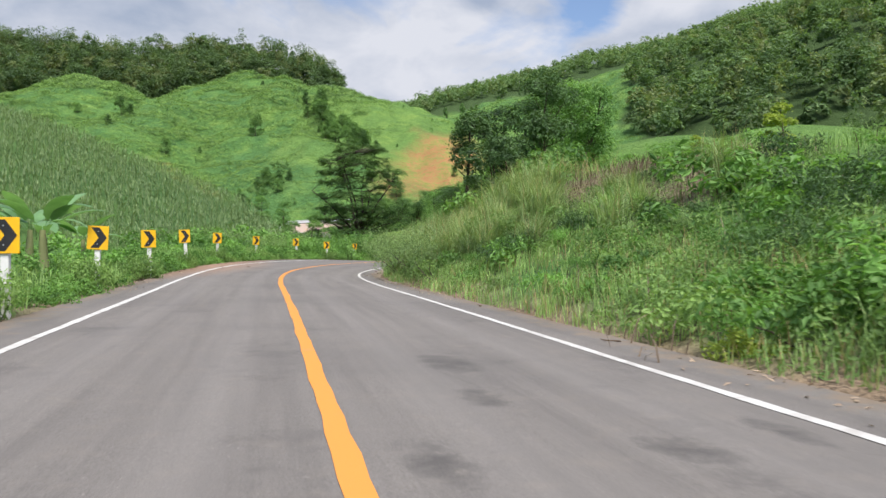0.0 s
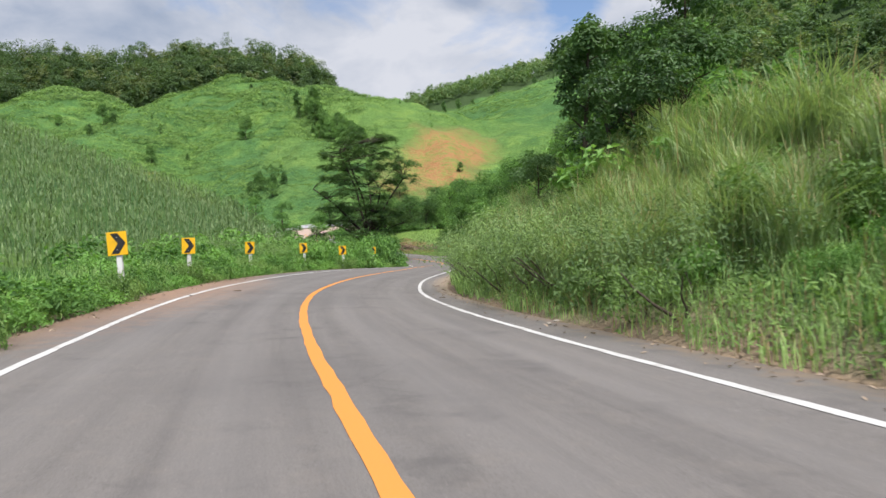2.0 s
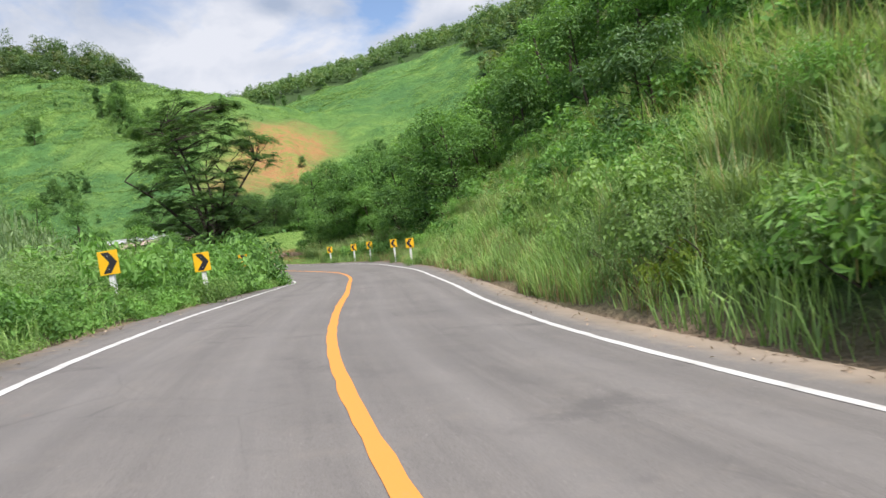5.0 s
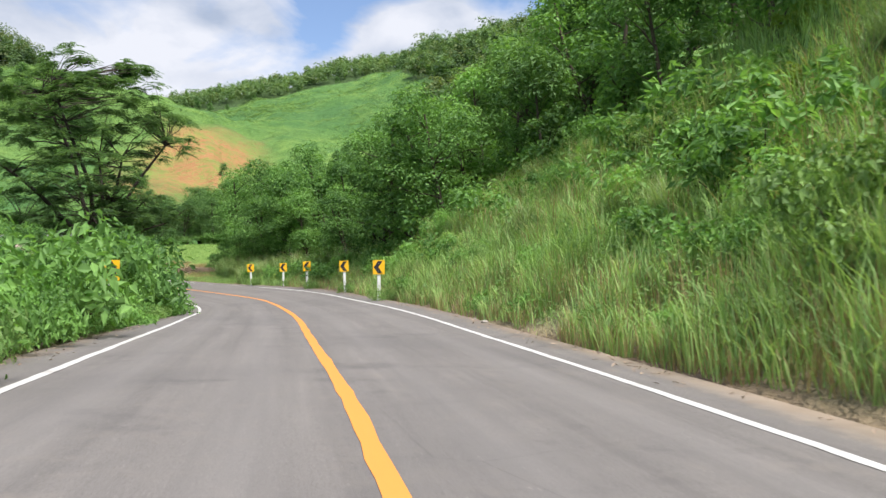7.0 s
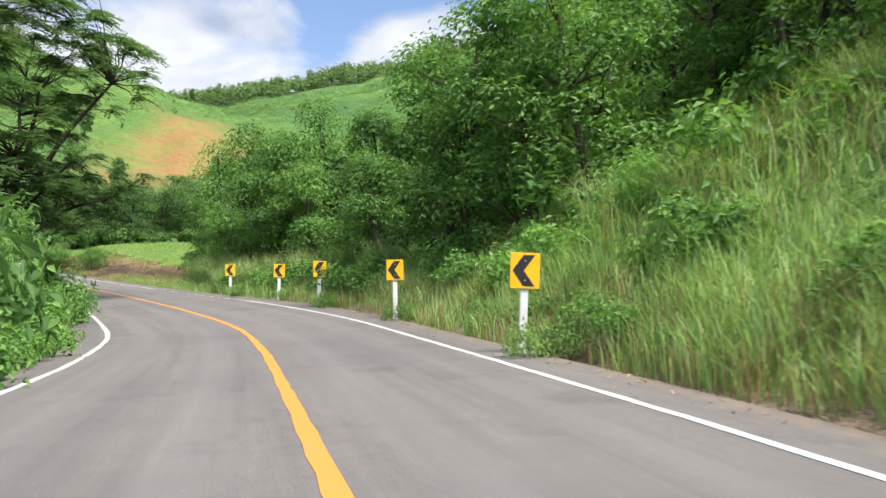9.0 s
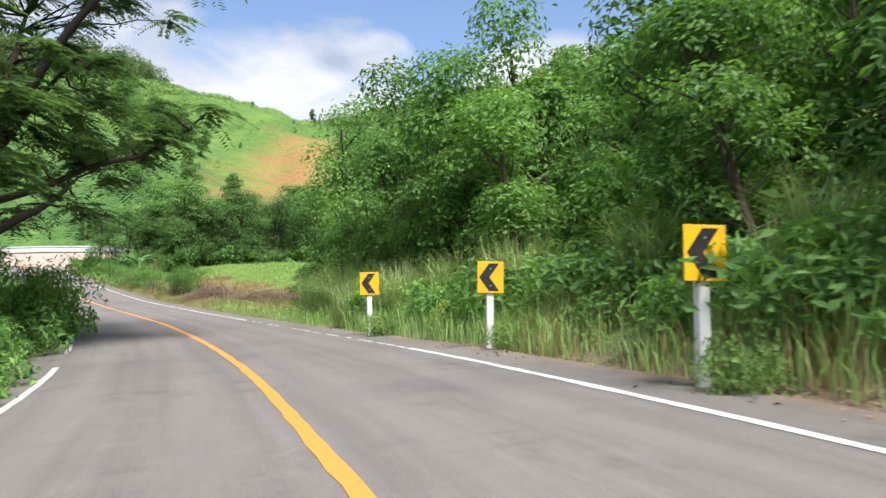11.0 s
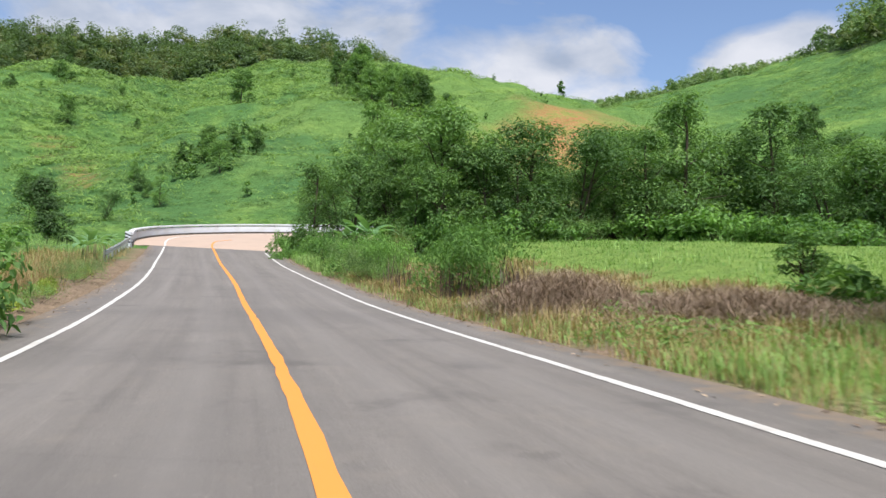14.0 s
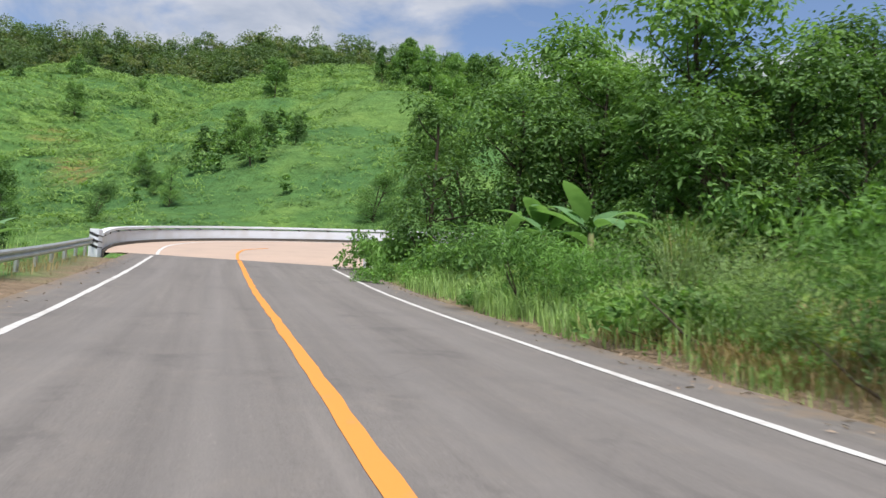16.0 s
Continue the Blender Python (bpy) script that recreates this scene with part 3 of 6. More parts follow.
def merge(pieces):
    V, Q, n = [], [], 0
    for v, q in pieces:
        V.append(v); Q.append(np.asarray(q) + n); n += len(v)
    return np.concatenate(V), np.concatenate(Q)


def unit(v):
    return v / (np.linalg.norm(v, axis=-1, keepdims=True) + 1e-9)


def leaves(P, N, length, width, rng, droop=0.0):
    """A folded leaf blade at each place P, facing N."""
    n = len(P)
    r = rng.normal(size=(n, 3))
    r[:, 2] -= droop
    T = unit(r - (r * N).sum(1)[:, None] * N)
    S = np.cross(N, T)
    L = (length * rng.uniform(0.65, 1.3, n))[:, None]
    W = (width * rng.uniform(0.7, 1.25, n))[:, None]
    fold = N * W * 0.18
    V = np.stack([P - T * L * 0.5, P + S * W * 0.5 + fold - T * L * 0.08, P + T * L * 0.5 - fold * 0.6, P - S * W * 0.5 + fold - T * L * 0.08], 1)
    return V.reshape(-1, 3), np.arange(4 * n).reshape(-1, 4)


def sprigs(P, N, length, width, rng):
    """A small pointed leaf tuft at each place P, facing N, for plants that stay far off."""
    n = len(P)
    r = rng.normal(size=(n, 3))
    T = unit(r - (r * N).sum(1)[:, None] * N)
    S = np.cross(N, T)
    L = (length * rng.uniform(0.6, 1.35, n))[:, None]
    W = (width * rng.uniform(0.7, 1.25, n))[:, None]
    V = np.stack([P - T * L * 0.5 - S * W * 0.5, P - T * L * 0.4 + S * W * 0.5, P + T * L * 0.6], 1)
    return V.reshape(-1, 3), np.arange(3 * n).reshape(-1, 3)


def blobs(rng, centres, radii, count, shell=0.55, squash=0.8, jitter=0.5):
    """Places and facings of leaves spread through round clumps, thickest near their outside, none far below."""
    C, R = np.asarray(centres, float), np.asarray(radii, float)
    w = R**2 / (R**2).sum()
    k = rng.choice(len(C), count, p=w)
    D = unit(rng.normal(size=(count, 3)))
    D[:, 2] = np.where(D[:, 2] < -0.35, -D[:, 2], D[:, 2])
    rad = R[k] * (shell + (1 - shell) * rng.random(count) ** 0.6) * (1 + 0.18 * rng.normal(size=count))
    P = C[k] + D * rad[:, None] * np.array([1, 1, squash])
    N = unit(D * 0.7 + np.array([0, 0, 0.55]) + jitter * rng.normal(size=(count, 3)))
    return P, N


def blades(P, height, width, rng, lean=0.35, dirs=None):
    """Grass blades: three narrow pieces each, bending over."""
    n = len(P)
    a = rng.uniform(0, 2 * np.pi, n)
    D = np.stack([np.cos(a), np.sin(a), 0 * a], 1)
    S = np.stack([-np.sin(a), np.cos(a), 0 * a], 1)
    H, W = (np.broadcast_to(height, n) * rng.uniform(0.55, 1.2, n))[:, None], (np.broadcast_to(width, n) * rng.uniform(0.7, 1.3, n))[:, None]
    B = (lean * rng.uniform(0.3, 1.6, n))[:, None] * H
    Z = np.array([0, 0, 1.0])
    m = P + Z * H * 0.6 + D * B * 0.35
    t = P + Z * H * (1 - 0.25 * B / H) + D * B
    V = np.stack([P - S * W * 0.5, P + S * W * 0.5, m + S * W * 0.42, m - S * W * 0.42, t], 1).reshape(-1, 3)
    o = np.arange(n)[:, None] * 5
    return V, o + np.array([[0, 1, 2, 3]]), o + np.array([[3, 2, 4]])


def scatter_stuff(name, label, category, V, Q, T, mat):
    return tagged(new(name, mesh_np(name, V, Q, T, [mat])), label, category, kind="stuff")


# ---------------------------------------------------------------- large structure: ground, road
def stretch(lo, hi, step, far, grow):
    mid = np.arange(lo, hi + step / 2, step)
    out, s, up, down = step, step, [], []
    a, b = lo, hi
    while b < far or a > -far:
        s *= grow
        a, b = a - s, b + s
        up.append(min(b, far)); down.append(max(a, -far))
    return np.unique(np.r_[down, mid, up])


def build_ground():
    xs, ys = stretch(-44, 22, 1.0, 3500, 1.06), stretch(-12, 212, 1.15, 3500, 1.034)
    ys = ys[ys > -400]
    X, Y = np.meshgrid(xs, ys)
    H = ground_height(X, Y)
    nx, ny = len(xs), len(ys)
    i, j = np.meshgrid(np.arange(ny - 1), np.arange(nx - 1), indexing="ij")
    k = (i * nx + j).ravel()
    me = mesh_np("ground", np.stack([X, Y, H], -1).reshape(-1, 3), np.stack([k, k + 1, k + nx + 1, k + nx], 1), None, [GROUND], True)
    lat = lateral(X, Y)
    on = (Y > -60) & (Y < 197)
    e = np.abs(lat) - PAVED
    jag = rough2(X, Y, 3.0, 8) * 0.5
    earth = np.where(on, np.clip(1.5 - e + jag, 0, 1), 0.0)
    earth = np.maximum(earth, np.where((Y > 136) & (Y < 180) & (lat < -PAVED), np.clip(3.4 - e + 3 * jag, 0, 1), 0.0))
    pile = np.clip(1.2 - np.hypot((X + 8) / 6, (Y - 158) / 4), 0, 1)
    earth = np.maximum(earth, np.clip(pile * 2, 0, 0.9))
    earth = np.maximum(earth, np.where((Y > 156) & (Y < 179) & (lat > 4.3), np.clip(13.5 - lat + 2.5 * jag, 0, 0.95), 0.0))
    earth = np.maximum(earth, 0.85 * bare_bank(X, Y))
    red = np.clip(1.35 - np.hypot((X - 0.2 * (Y - 288)) / 15, (Y - 286) / 42) + rough2(X, Y, 14, 9) * 0.35 + rough2(X, Y, 5, 19) * 0.25, 0, 1)
    strip = np.clip(1.3 - np.abs(X + 94.7 + 0.82 * (Y - 274.5) + 2 * rough2(X, Y, 8, 10)) / 1.6, 0, 1) * (Y > 240) * (Y < 282) * 0.8
    red = np.maximum(red, strip)
    pasture = np.where((Y > 128) & (Y < 191) & (lat > 4) & (lat < 44), 0.9, 0.0)
    pasture = np.maximum(pasture, np.clip(ridge_height(X, Y, *RIDGES["green humps"]) - H + 3.5, 0, 1) * (Y > 60) * (Y < 125) * 0.3)
    top = np.clip((ridge_height(X, Y, *RIDGES["main ridge"]) - H + 4) / 4, 0, 1) * (X > -60) * (Y < 450) * (H > 30)
    pasture = np.maximum(pasture, top * 0.35)
    wood = np.clip(forest_mask(X, Y, H), 0, 1)
    maize = np.clip(maize_hill(X, Y) - H + 2.5, 0, 1) * (Y < 165) * (X < -14)
    wood = np.maximum(wood, 0.35 * maize)
    at = me.color_attributes.new("cover", "FLOAT_COLOR", "POINT")
    at.data.foreach_set("color", np.stack([red, earth, pasture, 1 - wood], -1).astype(np.float32).ravel())
    tagged(new("ground", me), "green hillsides and verges of a mountain valley", "ground", kind="structure")


def forest_mask(X, Y, H):
    back = ridge_height(X, Y, *RIDGES["back wood"])
    front = np.maximum(ridge_height(X, Y, *RIDGES["main ridge"]), ridge_height(X, Y, *RIDGES["left spur"]))
    lower = 3 + 3 * rough2(X, Y, 30, 11) + 22 * np.clip((-235 - X) / 10, 0, 1) + 5 * np.exp(-(((X + 182) / 12) ** 2))
    a = np.clip((back - front + lower) / 3, 0, 1) * (X < -66) * (Y > 440) * (Y < 600)
    b = ((X > 0.238 * Y + 9 * rough2(X, Y, 30, 12)) & (Y > 165) & (H > 29 + 5 * rough2(X, Y, 25, 13)) & (Y < 640)).astype(float)
    b *= 1 - ((np.hypot((X - 178) / 17, (Y - 508) / 26) < 1).astype(float))
    c = (Y > 690).astype(float) * (H > 60)
    return np.maximum(np.maximum(a, b), c)


def strip_mesh(name, ys, lats, up, mat, uv=False, jag=0.0):
    """A ribbon along the road; lats are the cross-section."""
    Y = np.asarray(ys, float)[:, None] + 0 * np.asarray(lats, float)[None]
    Lt = np.asarray(lats, float)[None] + 0 * Y
    if jag:
        Lt[:, 0] += jag * rough2(Y[:, 0], 0 * Y[:, 0], 1.1, 21)
        Lt[:, -1] += jag * rough2(Y[:, 0], 0 * Y[:, 0], 1.1, 22)
    V = road_point(Y, Lt, up)
    n, m = Y.shape
    i, j = np.meshgrid(np.arange(n - 1), np.arange(m - 1), indexing="ij")
    k = (i * m + j).ravel()
    Q = np.stack([k, k + 1, k + m + 1, k + m], 1)
    me = mesh_np(name, V.reshape(-1, 3), Q, None, [mat], True)
    if uv:
        layer = me.uv_layers.new(name="UVMap")
        co = np.stack([Lt, Y], -1).reshape(-1, 2)
        layer.data.foreach_set("uv", co[Q.ravel()].astype(np.float32).ravel())
    return me


def build_road():
    lats = [-PAVED - 0.12, -PAVED, -3.4, -2.4, -1.2, 0, 1.2, 2.4, 3.4, PAVED, PAVED + 0.12]
    me = strip_mesh("road", np.arange(-60, ROAD_END + 0.1, 0.5), lats, 0.0, ASPHALT, True, 0.22)
    V = np.empty(len(me.vertices) * 3, np.float32)
    me.vertices.foreach_get("co", V)
    V = V.reshape(-1, len(lats), 3)
    V[:, 0, 2] -= 0.16; V[:, -1, 2] -= 0.16
    me.vertices.foreach_set("co", V.ravel())
    me.update()
    tagged(new("road", me), "grey worn asphalt two-lane mountain road with earth on its margins", "road", kind="structure")
    rng = np.random.default_rng(3)

    def line(name, lat, width, mat, label, pieces):
        V, Q, n = [], [], 0
        for a, b in pieces:
            ys = np.linspace(a, b, max(5, int((b - a) / 0.5) + 1))
            short = b - a < 1.5
            w = width / 2 * (rng.uniform(0.35, 1.0, (2, 1)) if short else 1.0) * (1 + (0.22 if short else 0.10) * rng.normal(size=(2, len(ys))))
            l = road_point(ys, lat - w[0], 0.006)
            r = road_point(ys, lat + w[1], 0.006)
            V.append(np.stack([l, r], 1).reshape(-1, 3))
            k = n + 2 * np.arange(len(ys) - 1)
            Q.append(np.stack([k, k + 1, k + 3, k + 2], 1))
            n += 2 * len(ys)
        tagged(new(name, mesh_np(name, np.concatenate(V), np.concatenate(Q), None, [mat])), label, "road marking", kind="structure")

    line("centre_line", 0.0, 0.155, YELLOW_LINE, "solid yellow painted centre line on the asphalt", [(-60, 193.6)])
    line("edge_line", -LANE, 0.125, WHITE_LINE, "white painted edge line along the valley side", [(-60, 98.2), (98.4, 112), (112.3, 121.0), (124.6, 127.4), (128.2, 192.8)])
    right = [(-60, 34.9), (35.05, 36.6), (36.7, 119.1)]
    y = 119.3
    while y < 136.6:
        l = rng.uniform(0.3, 1.4) if y < 129 else rng.uniform(0.15, 0.6)
        right.append((y, y + l))
        y += l + rng.uniform(0.1, 0.8) * (1.0 if y < 129 else 1.5)
    right += [(137.2, 141.0), (141.25, 192.0)]
    line("edge_line", LANE, 0.125, WHITE_LINE, "white edge line, broken where soil covers it", right)


build_ground()
build_road()


# ---------------------------------------------------------------- chevron signs
def sign_meshes():
    bm = bmesh.new()
    box(bm, (0.50, 0.012, 0.60), (0, 0, 0), None, 0.004)
    panel = to_mesh(bm, "panel", YELLOW_SIGN)
    bm = bmesh.new()
    for y0 in (-0.0095, ):
        # a bent arrow with its point towards -x
        pts = [(-0.215, 0.0), (-0.03, 0.262), (0.165, 0.262), (-0.02, 0.0), (0.165, -0.262), (-0.03, -0.262)]
        f0 = [bm.verts.new((x, y0, z)) for x, z in pts]
        f1 = [bm.verts.new((x, y0 + 0.0045, z)) for x, z in pts]
        for q in ((0, 1, 2, 3), (0, 3, 4, 5)):
            bm.faces.new([f0[i] for i in q])
        for i in range(6):
            j = (i + 1) % 6
            bm.faces.new((f0[j], f0[i], f1[i], f1[j]))
    bmesh.ops.recalc_face_normals(bm, faces=bm.faces)
    arrow = to_mesh(bm, "chevron", BLACK_SIGN)
    bm = bmesh.new()
    box(bm, (0.135, 0.12, 1.95), (0, 0.085, -0.705), None, 0.012)
    post = to_mesh(bm, "post", POST_WHITE)
    bm = bmesh.new()
    box(bm, (0.26, 0.018, 0.035), (0, 0.016, 0))
    bracket = to_mesh(bm, "bracket", ZINC)
    bm = bmesh.new()
    bmesh.ops.create_cone(bm, cap_ends=True, segments=8, radius1=0.012, radius2=0.012, depth=0.01, matrix=pose(0, -0.012, 0, 90))
    bolts = to_mesh(bm, "bolt", ZINC)
    return panel, arrow, post, bracket, bolts


SIGN = sign_meshes()


def chevron_sign(x, y, z, heading, right, tilt, label):
    s = new("chevron_sign")
    s.empty_display_size = 0.3
    for name, me, up in zip(("panel", "chevron", "post", "bracket", "bolt", "bracket", "bolt"), SIGN + SIGN[3:], (0, 0, 0, 0.16, 0.16, -0.16, -0.16)):
        p = part(name, me, s if name not in ("chevron", "bolt") else panel if name == "chevron" else arm)
        if name == "panel":
            panel = p
        if name == "bracket":
            arm = p
        p.location.z = up if name == "bracket" else 0.0
        if right and name == "chevron":
            p.matrix_local = pose(0, 0, 0, 0, 180, 0)
    s.matrix_world = pose(x, y, z, 0, tilt, heading)
    tagged(s, label, "road sign", "chevron signs along the bends")


for k, (x, y, up) in enumerate([(-7.2, 13, 1.40), (-8.7, 20, 1.45), (-10.1, 27.2, 1.50), (-11.9, 36.5, 1.70), (-13.1, 46, 1.74), (-13.2, 56, 1.72), (-12.2, 65.8, 1.72), (-10.4, 71, 1.52), (-9.55, 86, 1.57)]):
    c, d, z, b = road_at(y)
    chevron_sign(x, y, float(z) + up, math.degrees(math.atan(-float(d))) - 4 + 5 * math.sin(k * 2.1), True, 3 * math.sin(k * 1.7), "yellow sign with black right-pointing chevron on white post in verge weeds")
for k, (x, y, up) in enumerate([(0.4, 93.6, 1.50), (1.0, 103.8, 1.66), (0.1, 111, 1.70), (-0.5, 117.9, 1.63), (-2.2, 124.3, 1.59)]):
    c, d, z, b = road_at(y)
    chevron_sign(x, y, float(z) + up, math.degrees(math.atan(-float(d))) + (-12, -9, -4, -18, -11)[k], False, 2 * math.sin(k * 2.7 + 1), "yellow sign with black left-pointing chevron on white post among roadside grass")


# ---------------------------------------------------------------- bridge deck, parapet, guard rail
def wall_along(pts, width, height, lift, bevel=0.0):
    """Vertices and quads of a straight-sided wall over a line of base points."""
    P = np.asarray(pts, float)
    T = np.gradient(P[:, :2], axis=0)
    T /= np.linalg.norm(T, axis=1)[:, None]
    S = np.stack([-T[:, 1], T[:, 0], 0 * T[:, 0]], 1) * width / 2
    U = np.array([0, 0, 1.0])
    b = min(width, height) * 0.12
    prof = [P + S + U * lift, P + S + U * (lift + height - b), P + S * 0.8 + U * (lift + height), P - S * 0.8 + U * (lift + height), P - S + U * (lift + height - b), P - S + U * lift]
    V = np.stack(prof, 1)
    n, m = V.shape[:2]
    i, j = np.meshgrid(np.arange(n - 1), np.arange(m - 1), indexing="ij")
    k = (i * m + j).ravel()
    Q = [np.stack([k, k + m, k + m + 1, k + 1], 1), np.array([[0, 1, 2, 5], [2, 3, 4, 5]]), np.array([[0, 1, 2, 5], [2, 3, 4, 5]])[:, ::-1] + (n - 1) * m]
    return V.reshape(-1, 3), np.concatenate(Q)


def smooth_line(pts, n):
    P = np.asarray(pts, float)
    K = np.arange(len(P), dtype=float)
    t = np.linspace(0, len(P) - 1.001, n)
    return np.stack([spline(K, P[:, k], t)[0] for k in range(P.shape[1])], 1)


def build_bridge():
    arc = smooth_line(PARAPET_LINE, 60)
    base = np.c_[arc, deck_height(arc[:, 0], arc[:, 1])]
    base[:, 2] -= 0.12 * np.clip(1 - np.arange(60) / 8, 0, 1)
    g = tagged(new("bridge_parapet"), "whitewashed concrete bridge parapet with dark foot and striped end", "parapet", kind="structure")
    part("wall", mesh_np("wall", *wall_along(base, 0.24, 1.02, -0.3), None, [PARAPET]), g)
    part("coping", mesh_np("coping", *wall_along(base, 0.38, 0.14, 0.78), None, [PARAPET]), g)
    T = np.gradient(arc, axis=0)
    T /= np.linalg.norm(T, axis=1)[:, None]
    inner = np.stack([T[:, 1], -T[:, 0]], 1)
    # low dark strip added along the inner foot of the wall
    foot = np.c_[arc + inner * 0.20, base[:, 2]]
    part("kerb", mesh_np("kerb", *wall_along(foot, 0.14, 0.24, -0.1), None, [DARK_FOOT]), g, "dark strip along the foot of the wall")
    # black blocks spaced just below the coping make its broken dark line
    bm = bmesh.new()
    box(bm, (0.10, 0.30, 0.20), (0, 0, 0), None, 0.01)
    stub = to_mesh(bm, "stub", DARK_BAND)
    for k in range(3, 58, 3):
        a = math.degrees(math.atan2(*(arc[k + 1] - arc[k - 1])[::-1]))
        o = part("dark_stub", stub, g)
        o.matrix_local = pose(base[k, 0], base[k, 1], base[k, 2] + 0.72, 0, 0, a) @ Matrix.Diagonal((1, 1, 0.4, 1))
    bm = bmesh.new()
    box(bm, (0.42, 0.42, 1.35), (0, 0, 0.35), None, 0.03)
    p = part("end_post", to_mesh(bm, "end_post", PARAPET), g)
    p.matrix_local = pose(-39.35, 195.3, base[0, 2], 0, 0, 8)
    for k in range(3):
        bm = bmesh.new()
        box(bm, (0.44, 0.44, 0.11), (0, 0, 0.28 + 0.25 * k), pose(0, 0, 0, 0, 22, 0))
        o = part("stripe", to_mesh(bm, "stripe", DARK_BAND), g, "black diagonal paint stripe")
        o.matrix_local = pose(-39.35, 195.3, base[0, 2], 0, 0, 8)
    # short inner parapet
    arc2 = smooth_line([(-27.2, 194.6), (-26.2, 195.8), (-24.0, 196.2), (-19, 195.6)], 24)
    b2 = np.c_[arc2, deck_height(arc2[:, 0], arc2[:, 1]) - 0.1]
    g2 = tagged(new("bridge_parapet"), "low whitewashed inner parapet half hidden by weeds", "parapet", kind="structure")
    part("wall", mesh_np("wall", *wall_along(b2, 0.26, 0.75, -0.3), None, [PARAPET]), g2)
    # deck
    c, d, z, b = road_at(ROAD_END)
    ys = np.r_[np.linspace(ROAD_END, 196, 5), np.linspace(197, 219.4, 34)]
    k = np.array(PARAPET_LINE)
    left = np.interp(ys, k[:, 1], k[:, 0], left=-38.3)
    left[0] = -37.4
    right = np.interp(ys, [194, 196, 204, 208, 211], [-26.8, -26.6, -30.5, -27.0, -18.0])
    X = left[:, None] + (right - left)[:, None] * np.linspace(0, 1, 12)
    Y = np.repeat(ys[:, None], 12, 1)

    def deck_z(x, y):
        zr = z + b * np.clip((x - c) / np.sqrt(1 + d * d), -5, 5)
        t = np.clip((y - ROAD_END) / 3.0, 0, 1)
        return zr * (1 - t) + deck_height(x, y) * t

    n = (np.arange(len(ys) - 1)[:, None] * 12 + np.arange(11)).ravel()
    me = mesh_np("bridge_deck", np.stack([X, Y, deck_z(X, Y) - 0.004], -1).reshape(-1, 3), np.stack([n, n + 1, n + 13, n + 12], 1), None, [DECK])
    tagged(new("bridge_deck", me), "dusty reddish concrete bridge deck at the bend", "bridge", kind="structure")

    def deck_line(name, pts, width, mat, label):
        P = smooth_line(pts, 60)
        tagged(new(name, mesh_np(name, *wall_along(np.c_[P, deck_z(P[:, 0], P[:, 1])], width, 0.02, -0.006), None, [mat])), label, "road marking", kind="structure")

    c1, d1 = road_at(ROAD_END + 0.05)[:2]
    q = math.sqrt(1 + d1 * d1)
    y1 = ROAD_END + 0.05
    deck_line("edge_line", [(c1 - LANE * q, y1), (-37.9, 198.4), (-39.6, 202.8), (-40.3, 207.0), (-39.6, 210.6), (-37.2, 213.6), (-32.8, 216.4), (-27.0, 218.0), (-22.0, 218.6)], 0.14, WHITE_LINE, "white edge line curving along the foot of the parapet")
    deck_line("centre_line", [(c1, y1), (c1 + d1 * 2.6, y1 + 2.6), (-34.4, 199.4), (-34.9, 201.6), (-34.6, 203.6)], 0.13, YELLOW_LINE, "worn yellow centre line fading on the dusty deck")


build_bridge()


def build_guard_rail():
    ys = np.arange(177.5, 195.3, 0.5)
    P = road_point(ys, np.full(len(ys), -5.75))
    P[-6:, :2] = P[-6:, :2] + np.linspace(0, 1, 6)[:, None] * (np.array([-39.45, 195.2]) - P[-1, :2])
    P[:, 2] = np.maximum(P[:, 2], ground_height(P[:, 0], P[:, 1])) + 0.30
    prof = [(0.0, 0.0), (0.045, 0.05), (0.045, 0.10), (0.0, 0.155), (0.045, 0.21), (0.045, 0.26), (0.0, 0.31)]
    V = np.stack([P + np.array([a * 1.4, 0, b]) for a, b in prof] + [P + np.array([a * 1.4 - 0.012, 0, b]) for a, b in prof[::-1]], 1)
    n, m = V.shape[:2]
    i, j = np.meshgrid(np.arange(n - 1), np.arange(m), indexing="ij")
    j2 = (j + 1) % m
    Q = np.stack([i * m + j, i * m + j2, (i + 1) * m + j2, (i + 1) * m + j], -1).reshape(-1, 4)
    g = tagged(new("guard_rail"), "grey corrugated steel guard rail on short posts", "guard rail")
    part("rail", mesh_np("rail", V.reshape(-1, 3), Q, None, [ZINC], False), g)
    bm = bmesh.new()
    box(bm, (0.09, 0.11, 1.1), (-0.07, 0, -0.28), None, 0.008)
    me = to_mesh(bm, "post", ZINC)
    for k in range(1, n - 3, 4):
        o = part("post", me, g)
        o.matrix_local = pose(*P[k])


build_guard_rail()


# ---------------------------------------------------------------- trees
def limb(rng, start, direction, length, r0, steps=6, curl=0.25, lift=0.1):
    P, d = [np.array(start, float)], unit(np.array(direction, float))
    for _ in range(steps):
        d = unit(d + curl * rng.normal(size=3) * 0.5 + np.array([0, 0, lift]))
        P.append(P[-1] + d * length / steps)
    return np.array(P), np.linspace(r0, r0 * 0.35, steps + 1)


